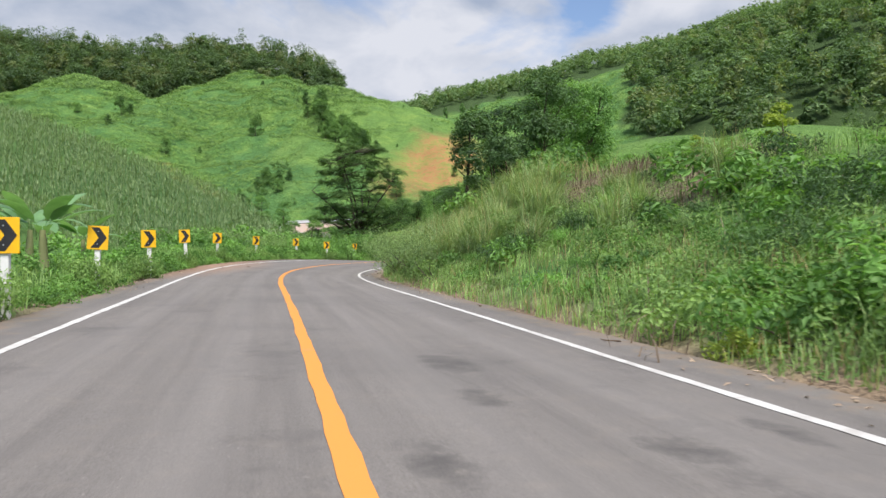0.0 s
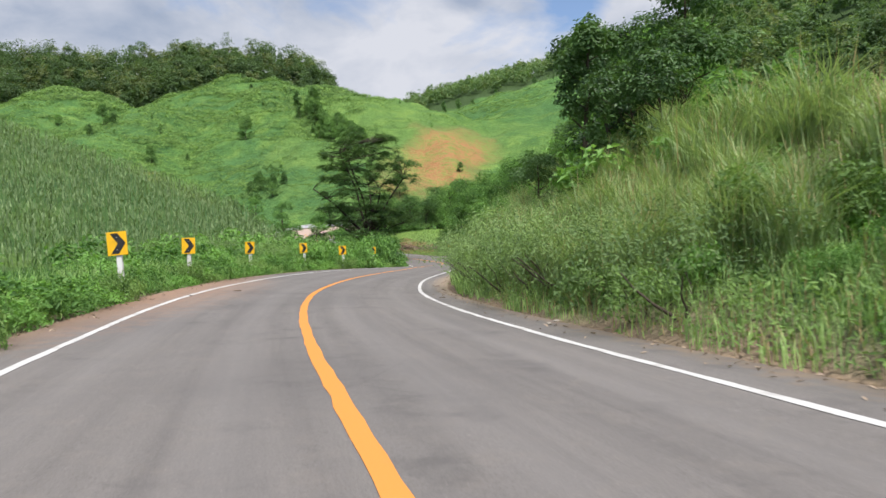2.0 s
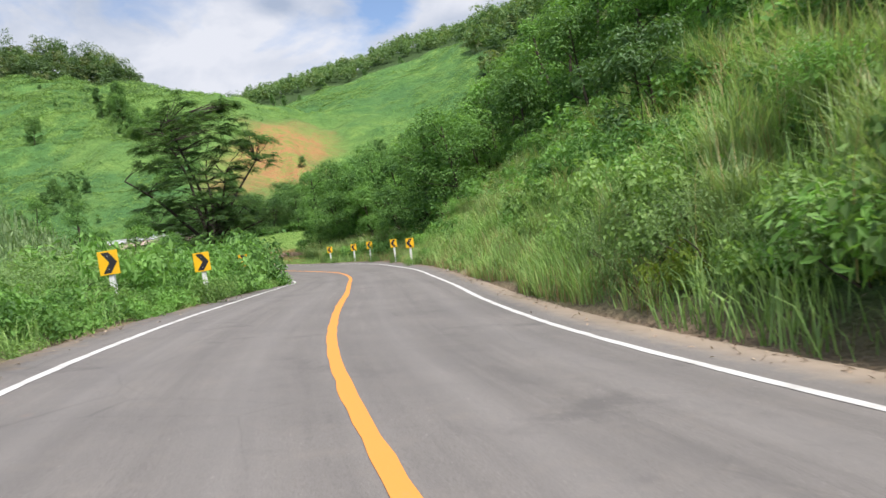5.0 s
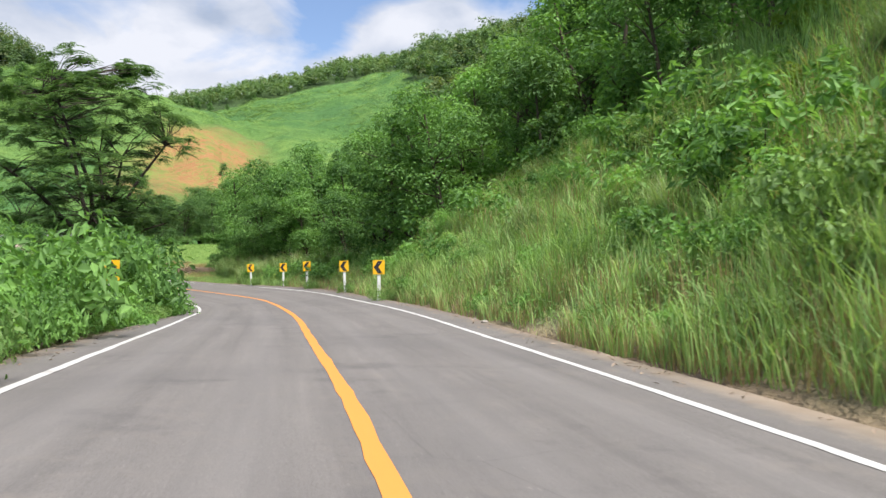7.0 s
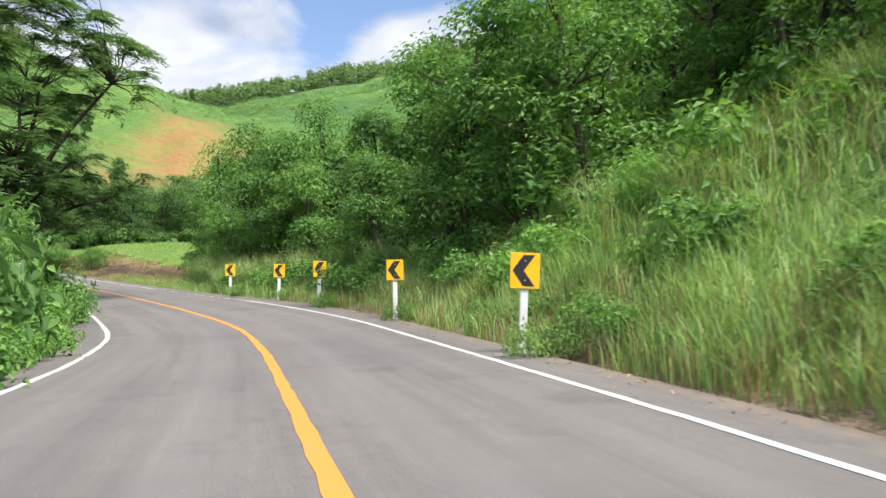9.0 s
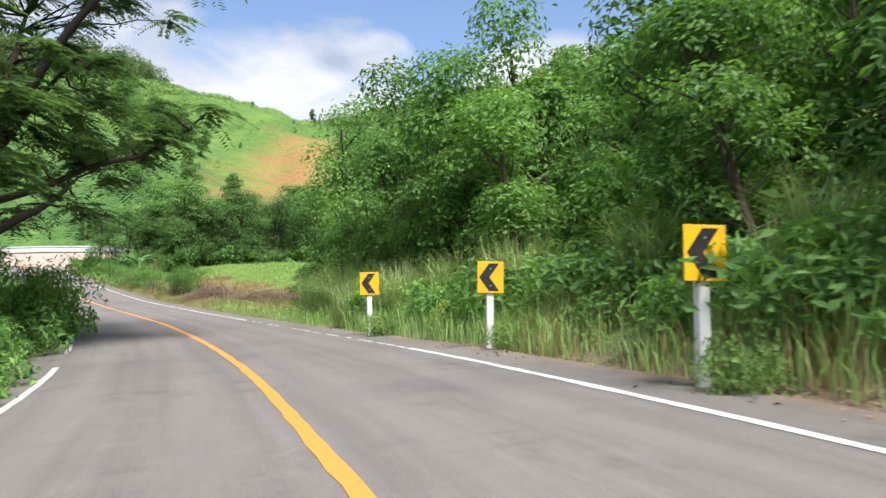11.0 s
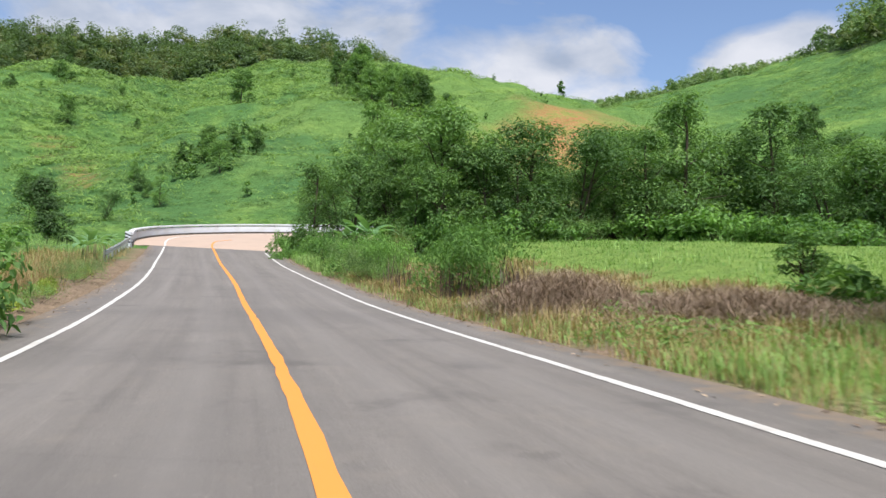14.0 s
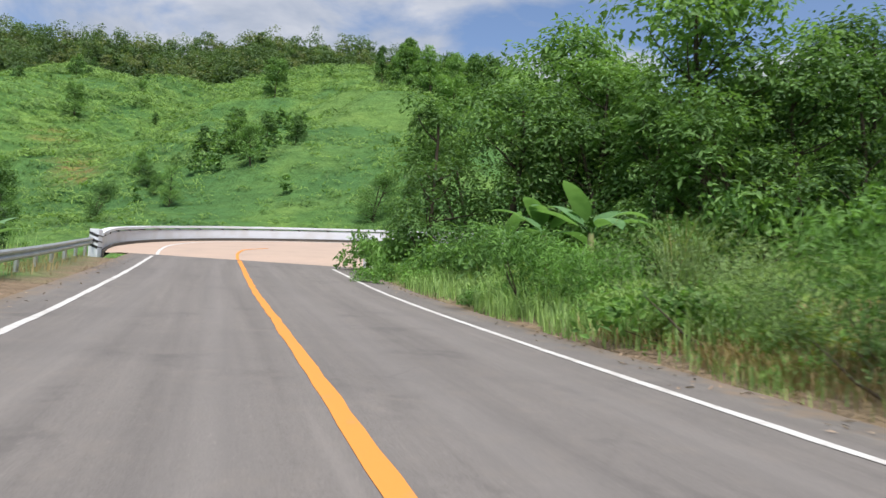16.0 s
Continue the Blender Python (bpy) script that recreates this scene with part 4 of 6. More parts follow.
def tree(name, seed, height, spread, bare, count, leaf, mat, lobes=9, squash=0.8, trunk_r=None, stems=1):
    """A tree of given height with its crown's spread (radius), the bare part of its trunk, and its leaves; base at the origin."""
    rng = np.random.default_rng(seed)
    pieces, C, R = [], [], []
    r0 = trunk_r or height * 0.017
    for s in range(stems):
        lean = rng.normal(size=2) * (0.06 if stems == 1 else 0.2)
        P, r = limb(rng, (rng.normal() * 0.15 * (stems > 1), rng.normal() * 0.15 * (stems > 1), -0.4), (lean[0], lean[1], 1), height * 0.82, r0, 8, 0.10, 0.05)
        pieces.append(tube(P, r, 7))
        for k in range(lobes // stems):
            f = rng.uniform(bare, 1.0)
            at = P[min(int(f * 8), 8)]
            a = rng.uniform(0, 2 * np.pi)
            reach = spread * (0.25 + 0.75 * math.sqrt(max(0.05, 1 - ((f - (bare + 0.35)) / 0.75) ** 2))) * rng.uniform(0.35, 0.95)
            L, lr = limb(rng, at, (math.cos(a), math.sin(a), 0.45), reach, r0 * 0.42 * (1.1 - 0.6 * f), 4, 0.3)
            pieces.append(tube(L, lr, 4))
            C.append(L[-1] + np.array([0, 0, 0.1 * spread])); R.append(spread * rng.uniform(0.24, 0.46))
        C.append(P[-1]); R.append(spread * 0.42)
    P, N = blobs(rng, C, R, count, 0.84, squash, 0.32)
    t = new(name)
    t.empty_display_size = 0.5
    V, Q = merge(pieces)
    part("trunk", mesh_np("trunk", V, Q, None, [BARK], True), t)
    V, Q = leaves(P, N, leaf, leaf * 0.48, rng, 0.5)
    part("crown", mesh_np("crown", V, Q, None, [LEAF[mat]]), t)
    return t


def rest_z(x, y):
    return float(ground_height(np.array([x]), np.array([y]))[0])


FIRST = {}


def plant(kind, maker, x, y, size, turn, label, category, group="", sink=0.05, z=None, stretch_z=1.0):
    """The first of a kind is built, the rest are copies of it."""
    z = rest_z(x, y) if z is None else z
    m = pose(x, y, z - sink, 0, 0, turn) @ Matrix.Diagonal((size, size, size * stretch_z, 1))
    if kind not in FIRST:
        FIRST[kind] = maker()
        FIRST[kind].matrix_world = m
        ob = FIRST[kind]
    else:
        src = FIRST[kind]
        keep, src.scale = src.scale.copy(), (1, 1, 1)
        ob = copy_thing(src, m)
        src.scale = keep
    return tagged(ob, label, category, group)


WOODS = [lambda s=s: tree("woodland_tree", 40 + s, (8.2, 9.2, 7.4, 8.6, 7.0)[s], (2.5, 2.9, 2.7, 2.2, 2.4)[s], (0.05, 0.1, 0.04, 0.12, 0.05)[s], 6000, (0.215, 0.23, 0.205, 0.22, 0.205)[s], "wood", 24, 0.8, None, (1, 1, 2, 1, 2)[s]) for s in range(5)]
BACK_WOODS = [lambda s=s: tree("woodland_tree", 60 + s, (8.6, 7.6, 9.0)[s], (2.6, 2.8, 2.4)[s], 0.06, 3000, 0.30, ("wood", "forest", "wood")[s], 14, 0.9) for s in range(3)]


BELT = [lambda s=s: tree("belt_tree", 80 + s, (8.4, 7.4, 8.8)[s], (2.7, 2.9, 2.5)[s], 0.04, 5200, 0.235, "forest", 24, 0.85, None, (1, 2, 1)[s]) for s in range(3)]


def wood_at(x, y, size, rng, near, label, group):
    k = int(rng.integers(5 if near else 3))
    plant(f"wood{k}" if near else f"back{k}", WOODS[k] if near else BACK_WOODS[k], x, y, size, rng.uniform(0, 360), label, "tree", group)


def build_woods():
    rng = np.random.default_rng(77)
    spots = []
    def fill(n, ylo, yhi, lo, hi, gap, test=lambda x, y, l: True):
        tries = 0
        while n and tries < 4000:
            tries += 1
            y, l = rng.uniform(ylo, yhi), rng.uniform(lo, hi)
            c, d, _, _ = road_at(y)
            x = float(c) + l * math.sqrt(1 + float(d) ** 2)
            if test(x, y, l) and all((x - a) ** 2 + (y - b) ** 2 > gap * gap for a, b, _ in spots):
                spots.append((x, y, rng.uniform(0.85, 1.2)))
                n -= 1
    fill(10, 100, 134, 8.6, 10.2, 2.4)
    fill(36, 96, 131, 8.4, 24, 2.6, lambda x, y, l: x < 0.19 * y and l > 8.4 + max(0, 104 - y) * 0.6)
    fill(12, 66, 100, 15, 26, 3.6, lambda x, y, l: x < 0.19 * y)
    fill(9, 132, 150, 14.5, 26, 2.4)
    for x, y, s in spots:
        wood_at(x, y, s, rng, lateral(np.array(x), np.array(y)) < 10.5 + 2 * (y < 100), "leafy broadleaf tree in dense roadside woodland", "woodland above the road")
    for x, y, s, j in [(-0.6, 148.0, 1.2, 1), (1.8, 144.5, 1.25, 3), (3.8, 149, 1.2, 0), (2.2, 139.5, 1.2, 1), (0.9, 135.0, 1.1, 4), (4.2, 136.5, 1.25, 2), (4.6, 142, 1.2, 1), (6.4, 147, 1.2, 3), (2.6, 131.0, 1.15, 0), (5.5, 132, 1.2, 1), (-2.3, 146.6, 0.55, 4), (-1.9, 141.5, 0.55, 2), (-1.5, 137.4, 0.55, 4), (-0.4, 133.4, 0.5, 2), (-2.9, 149.6, 0.5, 4), (-1.2, 144.2, 0.7, 2), (0.2, 139.6, 0.75, 4)]:
        plant(f"wood{j}", WOODS[j], x, y, s, rng.uniform(0, 360), "leafy broadleaf tree at the corner of the pasture", "tree", "woodland above the road", 0.05, None, 1.15)
    for x, y, s in [(-14.5, 104, 0.5), (-17, 108, 0.6), (-15.5, 112, 0.55), (-19, 114, 0.7), (-22, 110, 0.6), (-16, 122, 0.5), (-20, 124, 0.6), (-12.2, 116, 0.42), (-13.4, 119.5, 0.4), (-10.8, 122.5, 0.36), (-12.6, 112.5, 0.42), (-11.4, 109, 0.4), (-14, 125.5, 0.45), (-24, 119, 0.65), (-18, 129, 0.5), (-25, 128, 0.6), (-28, 122, 0.6), (-13.5, 98, 0.42), (-18.5, 101, 0.5)]:
        wood_at(x, y, s, rng, False, "bushy tree in the thicket below the spreading tree", "thicket on the valley side")
    # belt of trees behind the pasture
    for k in range(46):
        u = k / 45
        x, y = -20.5 + 42 * u + rng.normal() * 1.0, 195.0 + 4 * u + rng.uniform(-3.5, 6.0)
        plant(f"belt{k % 3}", BELT[k % 3], x, y, rng.choice([0.62, 0.8, 0.95, 1.1, 1.35]) * rng.uniform(0.92, 1.08), rng.uniform(0, 360), "dark green tree in the belt behind the pasture", "tree", "tree belt behind the pasture")
    for x, y, s, j in [(-23.9, 190.6, 0.8, 2), (-22.6, 193.0, 0.85, 4), (-21.3, 190.3, 0.9, 0), (-15.4, 187.8, 1.28, 0), (-14.2, 186.8, 0.75, 1), (-16.7, 187.4, 0.7, 2), (-18.0, 189.0, 0.8, 1), (-12.6, 187.6, 0.85, 0), (-10.6, 188.2, 0.8, 2), (-19.6, 192.5, 0.95, 3), (-16.0, 192, 1.0, 1), (-10.0, 190, 1.1, 3), (-6.5, 191.5, 1.0, 4), (-18.0, 190.5, 0.95, 2), (-13.8, 190, 0.9, 0), (-2, 192, 1.0, 2), (-51, 205, 0.6, 1), (-56, 222, 0.5, 4), (-54, 231, 0.5, 2), (-50, 240, 0.6, 0), (-58, 214, 0.45, 2), (-31.5, 224, 0.5, 4), (-34, 226, 0.6, 1)]:
        plant(f"belt{j % 3}", BELT[j % 3], x, y, s, rng.uniform(0, 360), "dark tree with drooping foliage near the bridge", "tree", "trees round the bridge")


build_woods()


def tall_pair():
    plant("pair_slim", lambda: tree("roadside_tree", 5, 7.4, 1.25, 0.12, 5200, 0.20, "dark", 14, 1.2), 1.4, 43.2, 1.0, 0, "slim dark roadside tree with dense upright crown", "tree")
    plant("pair_broad", lambda: tree("roadside_tree", 6, 7.6, 2.5, 0.2, 7500, 0.22, "dark", 16, 0.75), 5.6, 45.6, 0.95, 30, "broad dark roadside tree with glossy leaves", "tree")
    plant("pair_broad", None, 3.6, 47.6, 0.85, 140, "broad dark roadside tree with glossy leaves", "tree")
    plant("pair_low", lambda: tree("roadside_tree", 7, 4.6, 1.8, 0.1, 4200, 0.19, "dark", 12, 0.8, None, 2), 3.4, 41.0, 0.9, 0, "bushy dark green roadside tree", "tree")
    plant("young", lambda: tree("young_tree", 8, 3.6, 0.9, 0.35, 900, 0.22, "lime", 7, 0.7), 14.5, 33.0, 1.0, 0, "thin young tree with yellow-green top leaves", "tree")
    plant("young", None, 19.0, 35.0, 0.75, 80, "thin young tree with sparse leaves", "tree")
    plant("young", None, 11.5, 36.0, 0.6, 200, "thin young tree with sparse leaves", "tree")
    plant("pair_low", None, 0.6, 50.5, 0.75, 120, "bushy dark green roadside tree", "tree")
    plant("pair_low", None, 4.0, 56.5, 0.95, 210, "bushy dark green roadside tree", "tree")
    plant("pair_low", None, 3.2, 66.0, 0.9, 300, "bushy dark green roadside tree", "tree")


tall_pair()
plant("corner_tree", lambda: tree("spreading_tree", 16, 11.5, 3.5, 0.14, 9000, 0.24, "forest", 26, 0.85, 0.2, 2), 0.7, 153.5, 1.0, 0, "tall dense tree at the corner of the pasture", "tree")
plant("parapet_tree", lambda: tree("bushy_tree", 15, 6.6, 1.75, 0.03, 9000, 0.2, "dark", 26, 1.0, 0.12, 3), -45.2, 195.6, 1.0, 0, "dense dark bushy tree beside the bridge parapet", "tree")
plant("small_forked", lambda: tree("small_tree", 14, 2.3, 0.8, 0.25, 1500, 0.13, "wood", 12, 0.8, 0.05, 3), -3.4, 159.6, 1.0, 0, "small forked tree standing alone in the pasture", "tree")


def rain_tree():
    """The spreading tree by the road: low fork, arching limbs, a dome of flat feathery sprays down to the scrub."""
    rng = np.random.default_rng(12)
    t = new("spreading_tree")
    bark = plain("dark_bark", (0.075, 0.06, 0.05), 0.9, 0.1, 14, 0.5)
    trunk = np.array([(0, 0, -0.6), (0.03, 0, 0.8), (0.0, 0.05, 1.9), (0.06, 0.05, 3.0)])
    V, Q = tube(trunk, [0.50, 0.40, 0.36, 0.33], 11)
    stem = part("trunk", mesh_np("trunk", V, Q, None, [bark], True), t, "dark forked trunk")
    boughs = []
    for k in range(9):
        a = 2 * np.pi * k / 9 + rng.uniform(-0.25, 0.25)
        up = (2.4, 0.75, 1.3)[k % 3]
        reach = (13.0, 6.6, 10.5)[k % 3] * (0.75 if math.cos(a) > 0.4 else 1.0)
        P, r = limb(rng, trunk[3 if k % 3 != 1 else 2], (math.cos(a), math.sin(a), up), reach, 0.20, 9, 0.16, -0.015)
        boughs.append((P, r))
    # boughs reaching out low over the road
    for a, reach, rise in ((-0.28, 7.0, 0.56), (-0.8, 6.2, 0.52), (-1.25, 6.2, 0.46)):
        boughs.append(limb(rng, trunk[3], (math.cos(a), math.sin(a), rise), reach, 0.13, 9, 0.22, -0.012))
    twigs, tips = [[] for _ in boughs], []
    nodes = np.concatenate([P for P, _ in boughs])
    own = np.repeat(np.arange(len(boughs)), [len(P) for P, _ in boughs])
    # sprays over the dome, in loose storeys
    goals = []
    while len(goals) < 340:
        z, a = 3.4 + 14.6 * rng.random() ** 1.2, rng.uniform(0, 2 * np.pi)
        z = 0.5 * (round((z + 0.4 * rng.normal()) / 1.9) * 1.9) + 0.5 * z
        f = 7.8 * math.sqrt(max(0.02, 1 - max(0.0, (z - 5) / 13.6) ** 3)) * math.sqrt(rng.uniform(0.12, 1.0))
        g = np.array([f * math.cos(a), f * math.sin(a), z])
        if z > 3.0 and (g[0] < 3.4 or z > 10.5):
            goals.append(g)
    for P, _ in boughs[9:]:
        for q in range(5, 10):
            for _ in range(2):
                goals.append(P[q] + rng.normal(size=3) * np.array([0.8, 0.8, 0.2]) + np.array([0, 0, 0.15]))
    for g in goals:
        i = np.argmin(((nodes - g) ** 2 * np.array([1, 1, 2.0])).sum(1) + 6.0 * (nodes[:, 2] > g[2] + 0.4))
        s = np.linspace(0, 1, 6)[:, None]
        W = nodes[i] * (1 - s) + g * s + np.array([0, 0, 0.12]) * np.linalg.norm(g - nodes[i]) * s * (1 - s) + 0.07 * rng.normal(size=(6, 3)) * np.sin(np.pi * s)
        twigs[own[i]].append(tube(W, np.linspace(0.05, 0.014, 6), 4))
        tips.append((g, W[-1] - W[-2]))
    for (P, r), more in zip(boughs, twigs):
        V, Q = merge([tube(P, r, 7)] + more)
        part("bough", mesh_np("bough", V, Q, None, [bark], True), stem)
    PP, TT, NN = [], [], []
    for g, d in tips:
        a0 = math.atan2(g[1], g[0]) if np.hypot(g[0], g[1]) > 1.5 else math.atan2(d[1], d[0])
        for j in range(12):
            a, L = a0 + rng.uniform(-2.0, 2.0), rng.uniform(0.7, 1.5)
            u = np.linspace(0.08, 1, 13)[:, None]
            h = np.array([math.cos(a), math.sin(a), 0.0])
            C = g + h * L * u + np.array([0, 0, 1.0]) * (rng.uniform(0.0, 0.35) * u - 0.42 * L * u * u + 0.12 * rng.normal())
            for sgn in (-1, 1):
                side = np.array([-h[1], h[0], 0.0]) * sgn
                PP.append(C + side * 0.10)
                TT.append(np.tile(side * 0.9 + h * 0.45 + np.array([0, 0, -0.22]), (13, 1)) + 0.12 * rng.normal(size=(13, 3)))
    P, T = np.concatenate(PP), unit(np.concatenate(TT))
    N = unit(np.array([0, 0, 1.0]) + 0.35 * rng.normal(size=P.shape))
    S = unit(np.cross(N, T))
    L, W = rng.uniform(0.20, 0.34, (len(P), 1)), rng.uniform(0.06, 0.09, (len(P), 1))
    V = np.stack([P - T * L * 0.4, P + S * W * 0.5, P + T * L * 0.6, P - S * W * 0.5], 1).reshape(-1, 3)
    part("crown", mesh_np("crown", V, np.arange(len(V)).reshape(-1, 4), None, [LEAF["rain"]]), t, "flat sprays of feathery dark green leaves")
    t.matrix_world = pose(-13.5, 126.4, rest_z(-13.5, 126.4))
    tagged(t, "tall spreading tree with feathery tiers overhanging the road", "tree")


rain_tree()


# ---------------------------------------------------------------- trees on the hills
def hill_trees():
    rng = np.random.default_rng(9)
    spots = [(-74, 312, 0.95), (-101, 288, 0.66), (-55, 337, 0.6), (-49, 334, 0.7), (-176, 380, 0.55), (-136, 320, 0.5), (-145, 356, 0.95), (-139, 352, 0.7), (-79, 371, 0.42), (-206, 462, 0.7), (-92, 300, 0.3), (-112, 330, 0.35), (-84, 420, 0.45), (-100, 440, 0.45),
             (-54, 246, 0.42), (-51.5, 248, 0.40), (-57, 245, 0.38), (-56, 250, 0.45), (-49, 251, 0.42), (-64, 221, 0.60), (-66, 225, 0.5), (-60, 238, 0.26), (-58, 236, 0.24), (-62, 240, 0.28),
             (4, 262, 0.35), (14, 520, 0.8), (36, 500, 0.5), (60, 498, 0.5), (80, 490, 0.5), (22, 512, 0.45), (27, 269, 0.7), (33, 262, 0.8), (24, 250, 0.8), (38, 270, 0.8), (2, 361, 0.5), (-22, 250, 0.8), (-30, 244, 0.8), (-14, 240, 0.7)]
    for k in range(32):
        u = k / 31
        spots.append((-57 + 30 * u + rng.normal() * 3.2, 348 - 74 * u + rng.normal() * 3.5, rng.uniform(0.6, 0.95)))
    for x, y, s in spots:
        k = int(rng.integers(2))
        plant(f"hill{k}", lambda k=k: tree("hillside_tree", 90 + k, 10.5, (2.9, 3.4)[k], 0.08, 3000, 0.50, "forest", 13, 1.1), x, y, s, rng.uniform(0, 360), "lone dark tree on the grassy hillside", "tree", "scattered hillside trees", 0.3)


hill_trees()


def woods_stuff(name, label, spots, heights, count, leaf, seed, mat="far"):
    """Far woods: each tree a tall crown of several leafy domes, all in one."""
    rng = np.random.default_rng(seed)
    VV, n = [], 0
    Z = ground_height(spots[:, 0], spots[:, 1])
    for (x, y), z, h in zip(spots, Z, heights):
        k = rng.integers(5, 9)
        r = h * rng.uniform(0.24, 0.40)
        f = np.r_[0.9, rng.uniform(0.28, 0.88, k - 1)]
        a = rng.uniform(0, 2 * np.pi, k)
        out = r * 0.85 * np.sqrt(np.clip(1.05 - f, 0.03, 1)) * rng.uniform(0.4, 1.0, k)
        C = np.c_[np.cos(a) * out, np.sin(a) * out, (f - 0.06) * h]
        R = r * np.where(f > 0.75, rng.uniform(0.32, 0.5, k), rng.uniform(0.45, 0.7, k))
        P, N = blobs(rng, C, R, count, 0.8, 0.85, 0.3)
        VV.append(sprigs(P + np.array([x, y, z]), N, leaf * rng.uniform(0.8, 1.2), leaf * 0.55, rng)[0])
    V = np.concatenate(VV)
    scatter_stuff(name, label, "woodland", V, None, np.arange(len(V)).reshape(-1, 3), LEAF[mat])


def far_woods():
    rng = np.random.default_rng(15)
    x, y = rng.uniform(-345, -68, 9000), rng.uniform(440, 556, 9000)
    keep = forest_mask(x, y, ground_height(x, y)) > 0.3
    s = np.stack([x, y], 1)[keep][:950]
    woods_stuff("ridge_forest", "dense dark green forest along the ridge top", s, 12.0 + 13 * rng.random(len(s)) ** 2.2, 330, 1.3, 16, "ridge")
    x, y = rng.uniform(48, 400, 7000), rng.uniform(170, 560, 7000)
    keep = forest_mask(x, y, ground_height(x, y)) > 0.3
    s = np.stack([x, y], 1)[keep][:1700]
    woods_stuff("mountain_forest", "dense mixed forest covering the mountain side", s, 8.5 + 10 * rng.random(len(s)) ** 1.5, 230, 1.3, 17)
    x, y = rng.uniform(-60, 420, 1500), 862 - 130 * rng.random(1500) ** 1.3
    s = np.stack([x, y], 1)
    woods_stuff("distant_forest", "distant dark forest on the far skyline", s, rng.uniform(10, 17, len(s)), 60, 2.2, 18)
    s = np.stack([rng.uniform(-50, 20, 60), rng.uniform(575, 600, 60)], 1)
    woods_stuff("skyline_trees", "sparse trees along the saddle between the hills", s, rng.uniform(8, 14, 60), 110, 1.4, 19)


far_woods()


def hill_scrub():
    """Dark bushes in the gullies and over the slopes."""
    rng = np.random.default_rng(27)
    x, y = rng.uniform(-200, 110, 14000), rng.uniform(212, 520, 14000)
    h = ground_height(x, y)
    gully = np.abs(rough2(x, y, 30, 2))
    keep = (forest_mask(x, y, h) < 0.3) & (rng.random(14000) < 0.006 + 0.05 * (gully > 0.62) * (rough2(x, y, 22, 53) > -0.1)) & (lateral(x, y) < 60)
    keep &= ~(np.hypot((x - 0.2 * (y - 288)) / 15, (y - 286) / 42) < 1.1)
    s = np.stack([x, y], 1)[keep][:850]
    g = np.stack([np.interp(rng.random(60), [0, 0.5, 1], [-50, -54, -57]) + rng.normal(size=60) * 1.6, rng.uniform(240, 263, 60)], 1)
    s = np.concatenate([s, g])
    woods_stuff("hillside_scrub", "dark green bushes scattered over the hillsides", s, rng.uniform(1.0, 2.6, len(s)), 60, 0.5, 28, "forest")


hill_scrub()


# ---------------------------------------------------------------- shrubs
def shrub(name, seed, size, count, leaf, mat, flat=0.75, droop=0.3, lobes=8, broad=0.45):
    """A rounded shrub about size wide: woody stems and a leafy mass down to the ground."""
    rng = np.random.default_rng(seed)
    C = np.c_[rng.normal(size=(lobes, 2)) * size * 0.26, rng.uniform(0.12, 0.62, lobes) * size * flat]
    R = size * rng.uniform(0.18, 0.32, lobes)
    t = new(name)
    t.empty_display_size = 0.3
    stems = []
    for c in C[:4]:
        P = np.linspace((0, 0, -0.1), c * 0.85, 5) + rng.normal(size=(5, 3)) * 0.03
        stems.append(tube(P, np.linspace(0.013, 0.004, 5) * size, 4))
    V, Q = merge(stems)
    part("stem", mesh_np("stem", V, Q, None, [BARK], True), t)
    P, N = blobs(rng, C, R, count, 0.5, 0.9)
    P[:, 2] = np.maximum(P[:, 2], 0.02)
    V, Q = leaves(P, N, leaf, leaf * broad, rng, droop)
    part("foliage", mesh_np("foliage", V, Q, None, [LEAF[mat]]), t)
    return t


SHRUBS = {  # maker, label, category
    "green": (lambda: shrub("leafy_shrub", 201, 2.0, 850, 0.165, "bush"), "bright green leafy shrub on the verge", "shrub"),
    "weed": (lambda: shrub("weed_clump", 202, 1.5, 560, 0.13, "weed", 0.55), "low bright green weed clump at the road edge", "weed clump"),
    "dull": (lambda: shrub("twiggy_shrub", 203, 2.4, 2600, 0.085, "grey", 0.7, 0.6, 16, 0.32), "dull grey-green twiggy shrub leaning over the verge", "shrub"),
    "wild": (lambda: shrub("wild_bush", 204, 2.2, 640, 0.255, "wood", 0.85), "dark green wild bush on the bank", "bush"),
    "lime": (lambda: shrub("young_shrub", 205, 1.3, 700, 0.15, "lime", 0.8), "yellow-green young shrub with small leaves", "shrub"),
    "back_wild": (lambda: shrub("bank_bush", 208, 2.3, 380, 0.36, "wood", 0.85), "dark green wild bush high on the bank", "bush"),
    "back_green": (lambda: shrub("bank_shrub", 209, 2.2, 380, 0.33, "bush", 0.75), "bright green leafy shrub high on the bank", "shrub"),
    "vine": (lambda: shrub("vine_tangle", 210, 1.8, 1500, 0.12, "weed", 0.95, 0.6, 12, 0.8), "tangle of broad-leaved climbing vine on the bank", "vine"),
    "spiky": (lambda: shrub("pinnate_bush", 211, 2.4, 2000, 0.19, "bush", 0.85, 0.8, 14, 0.22), "fresh green bush with long narrow drooping leaves", "bush"),
    "shade": (lambda: shrub("dark_bush", 212, 2.0, 1500, 0.13, "dark", 0.85, 0.4, 12, 0.4), "dark green small-leaved bush standing for shaded gaps on the bank", "bush"),
    "creeper": (lambda: shrub("creeper_mound", 206, 2.4, 850, 0.23, "bush", 0.5, 0.1, 10), "creeper-covered mound of broad green leaves", "creeper"),
}


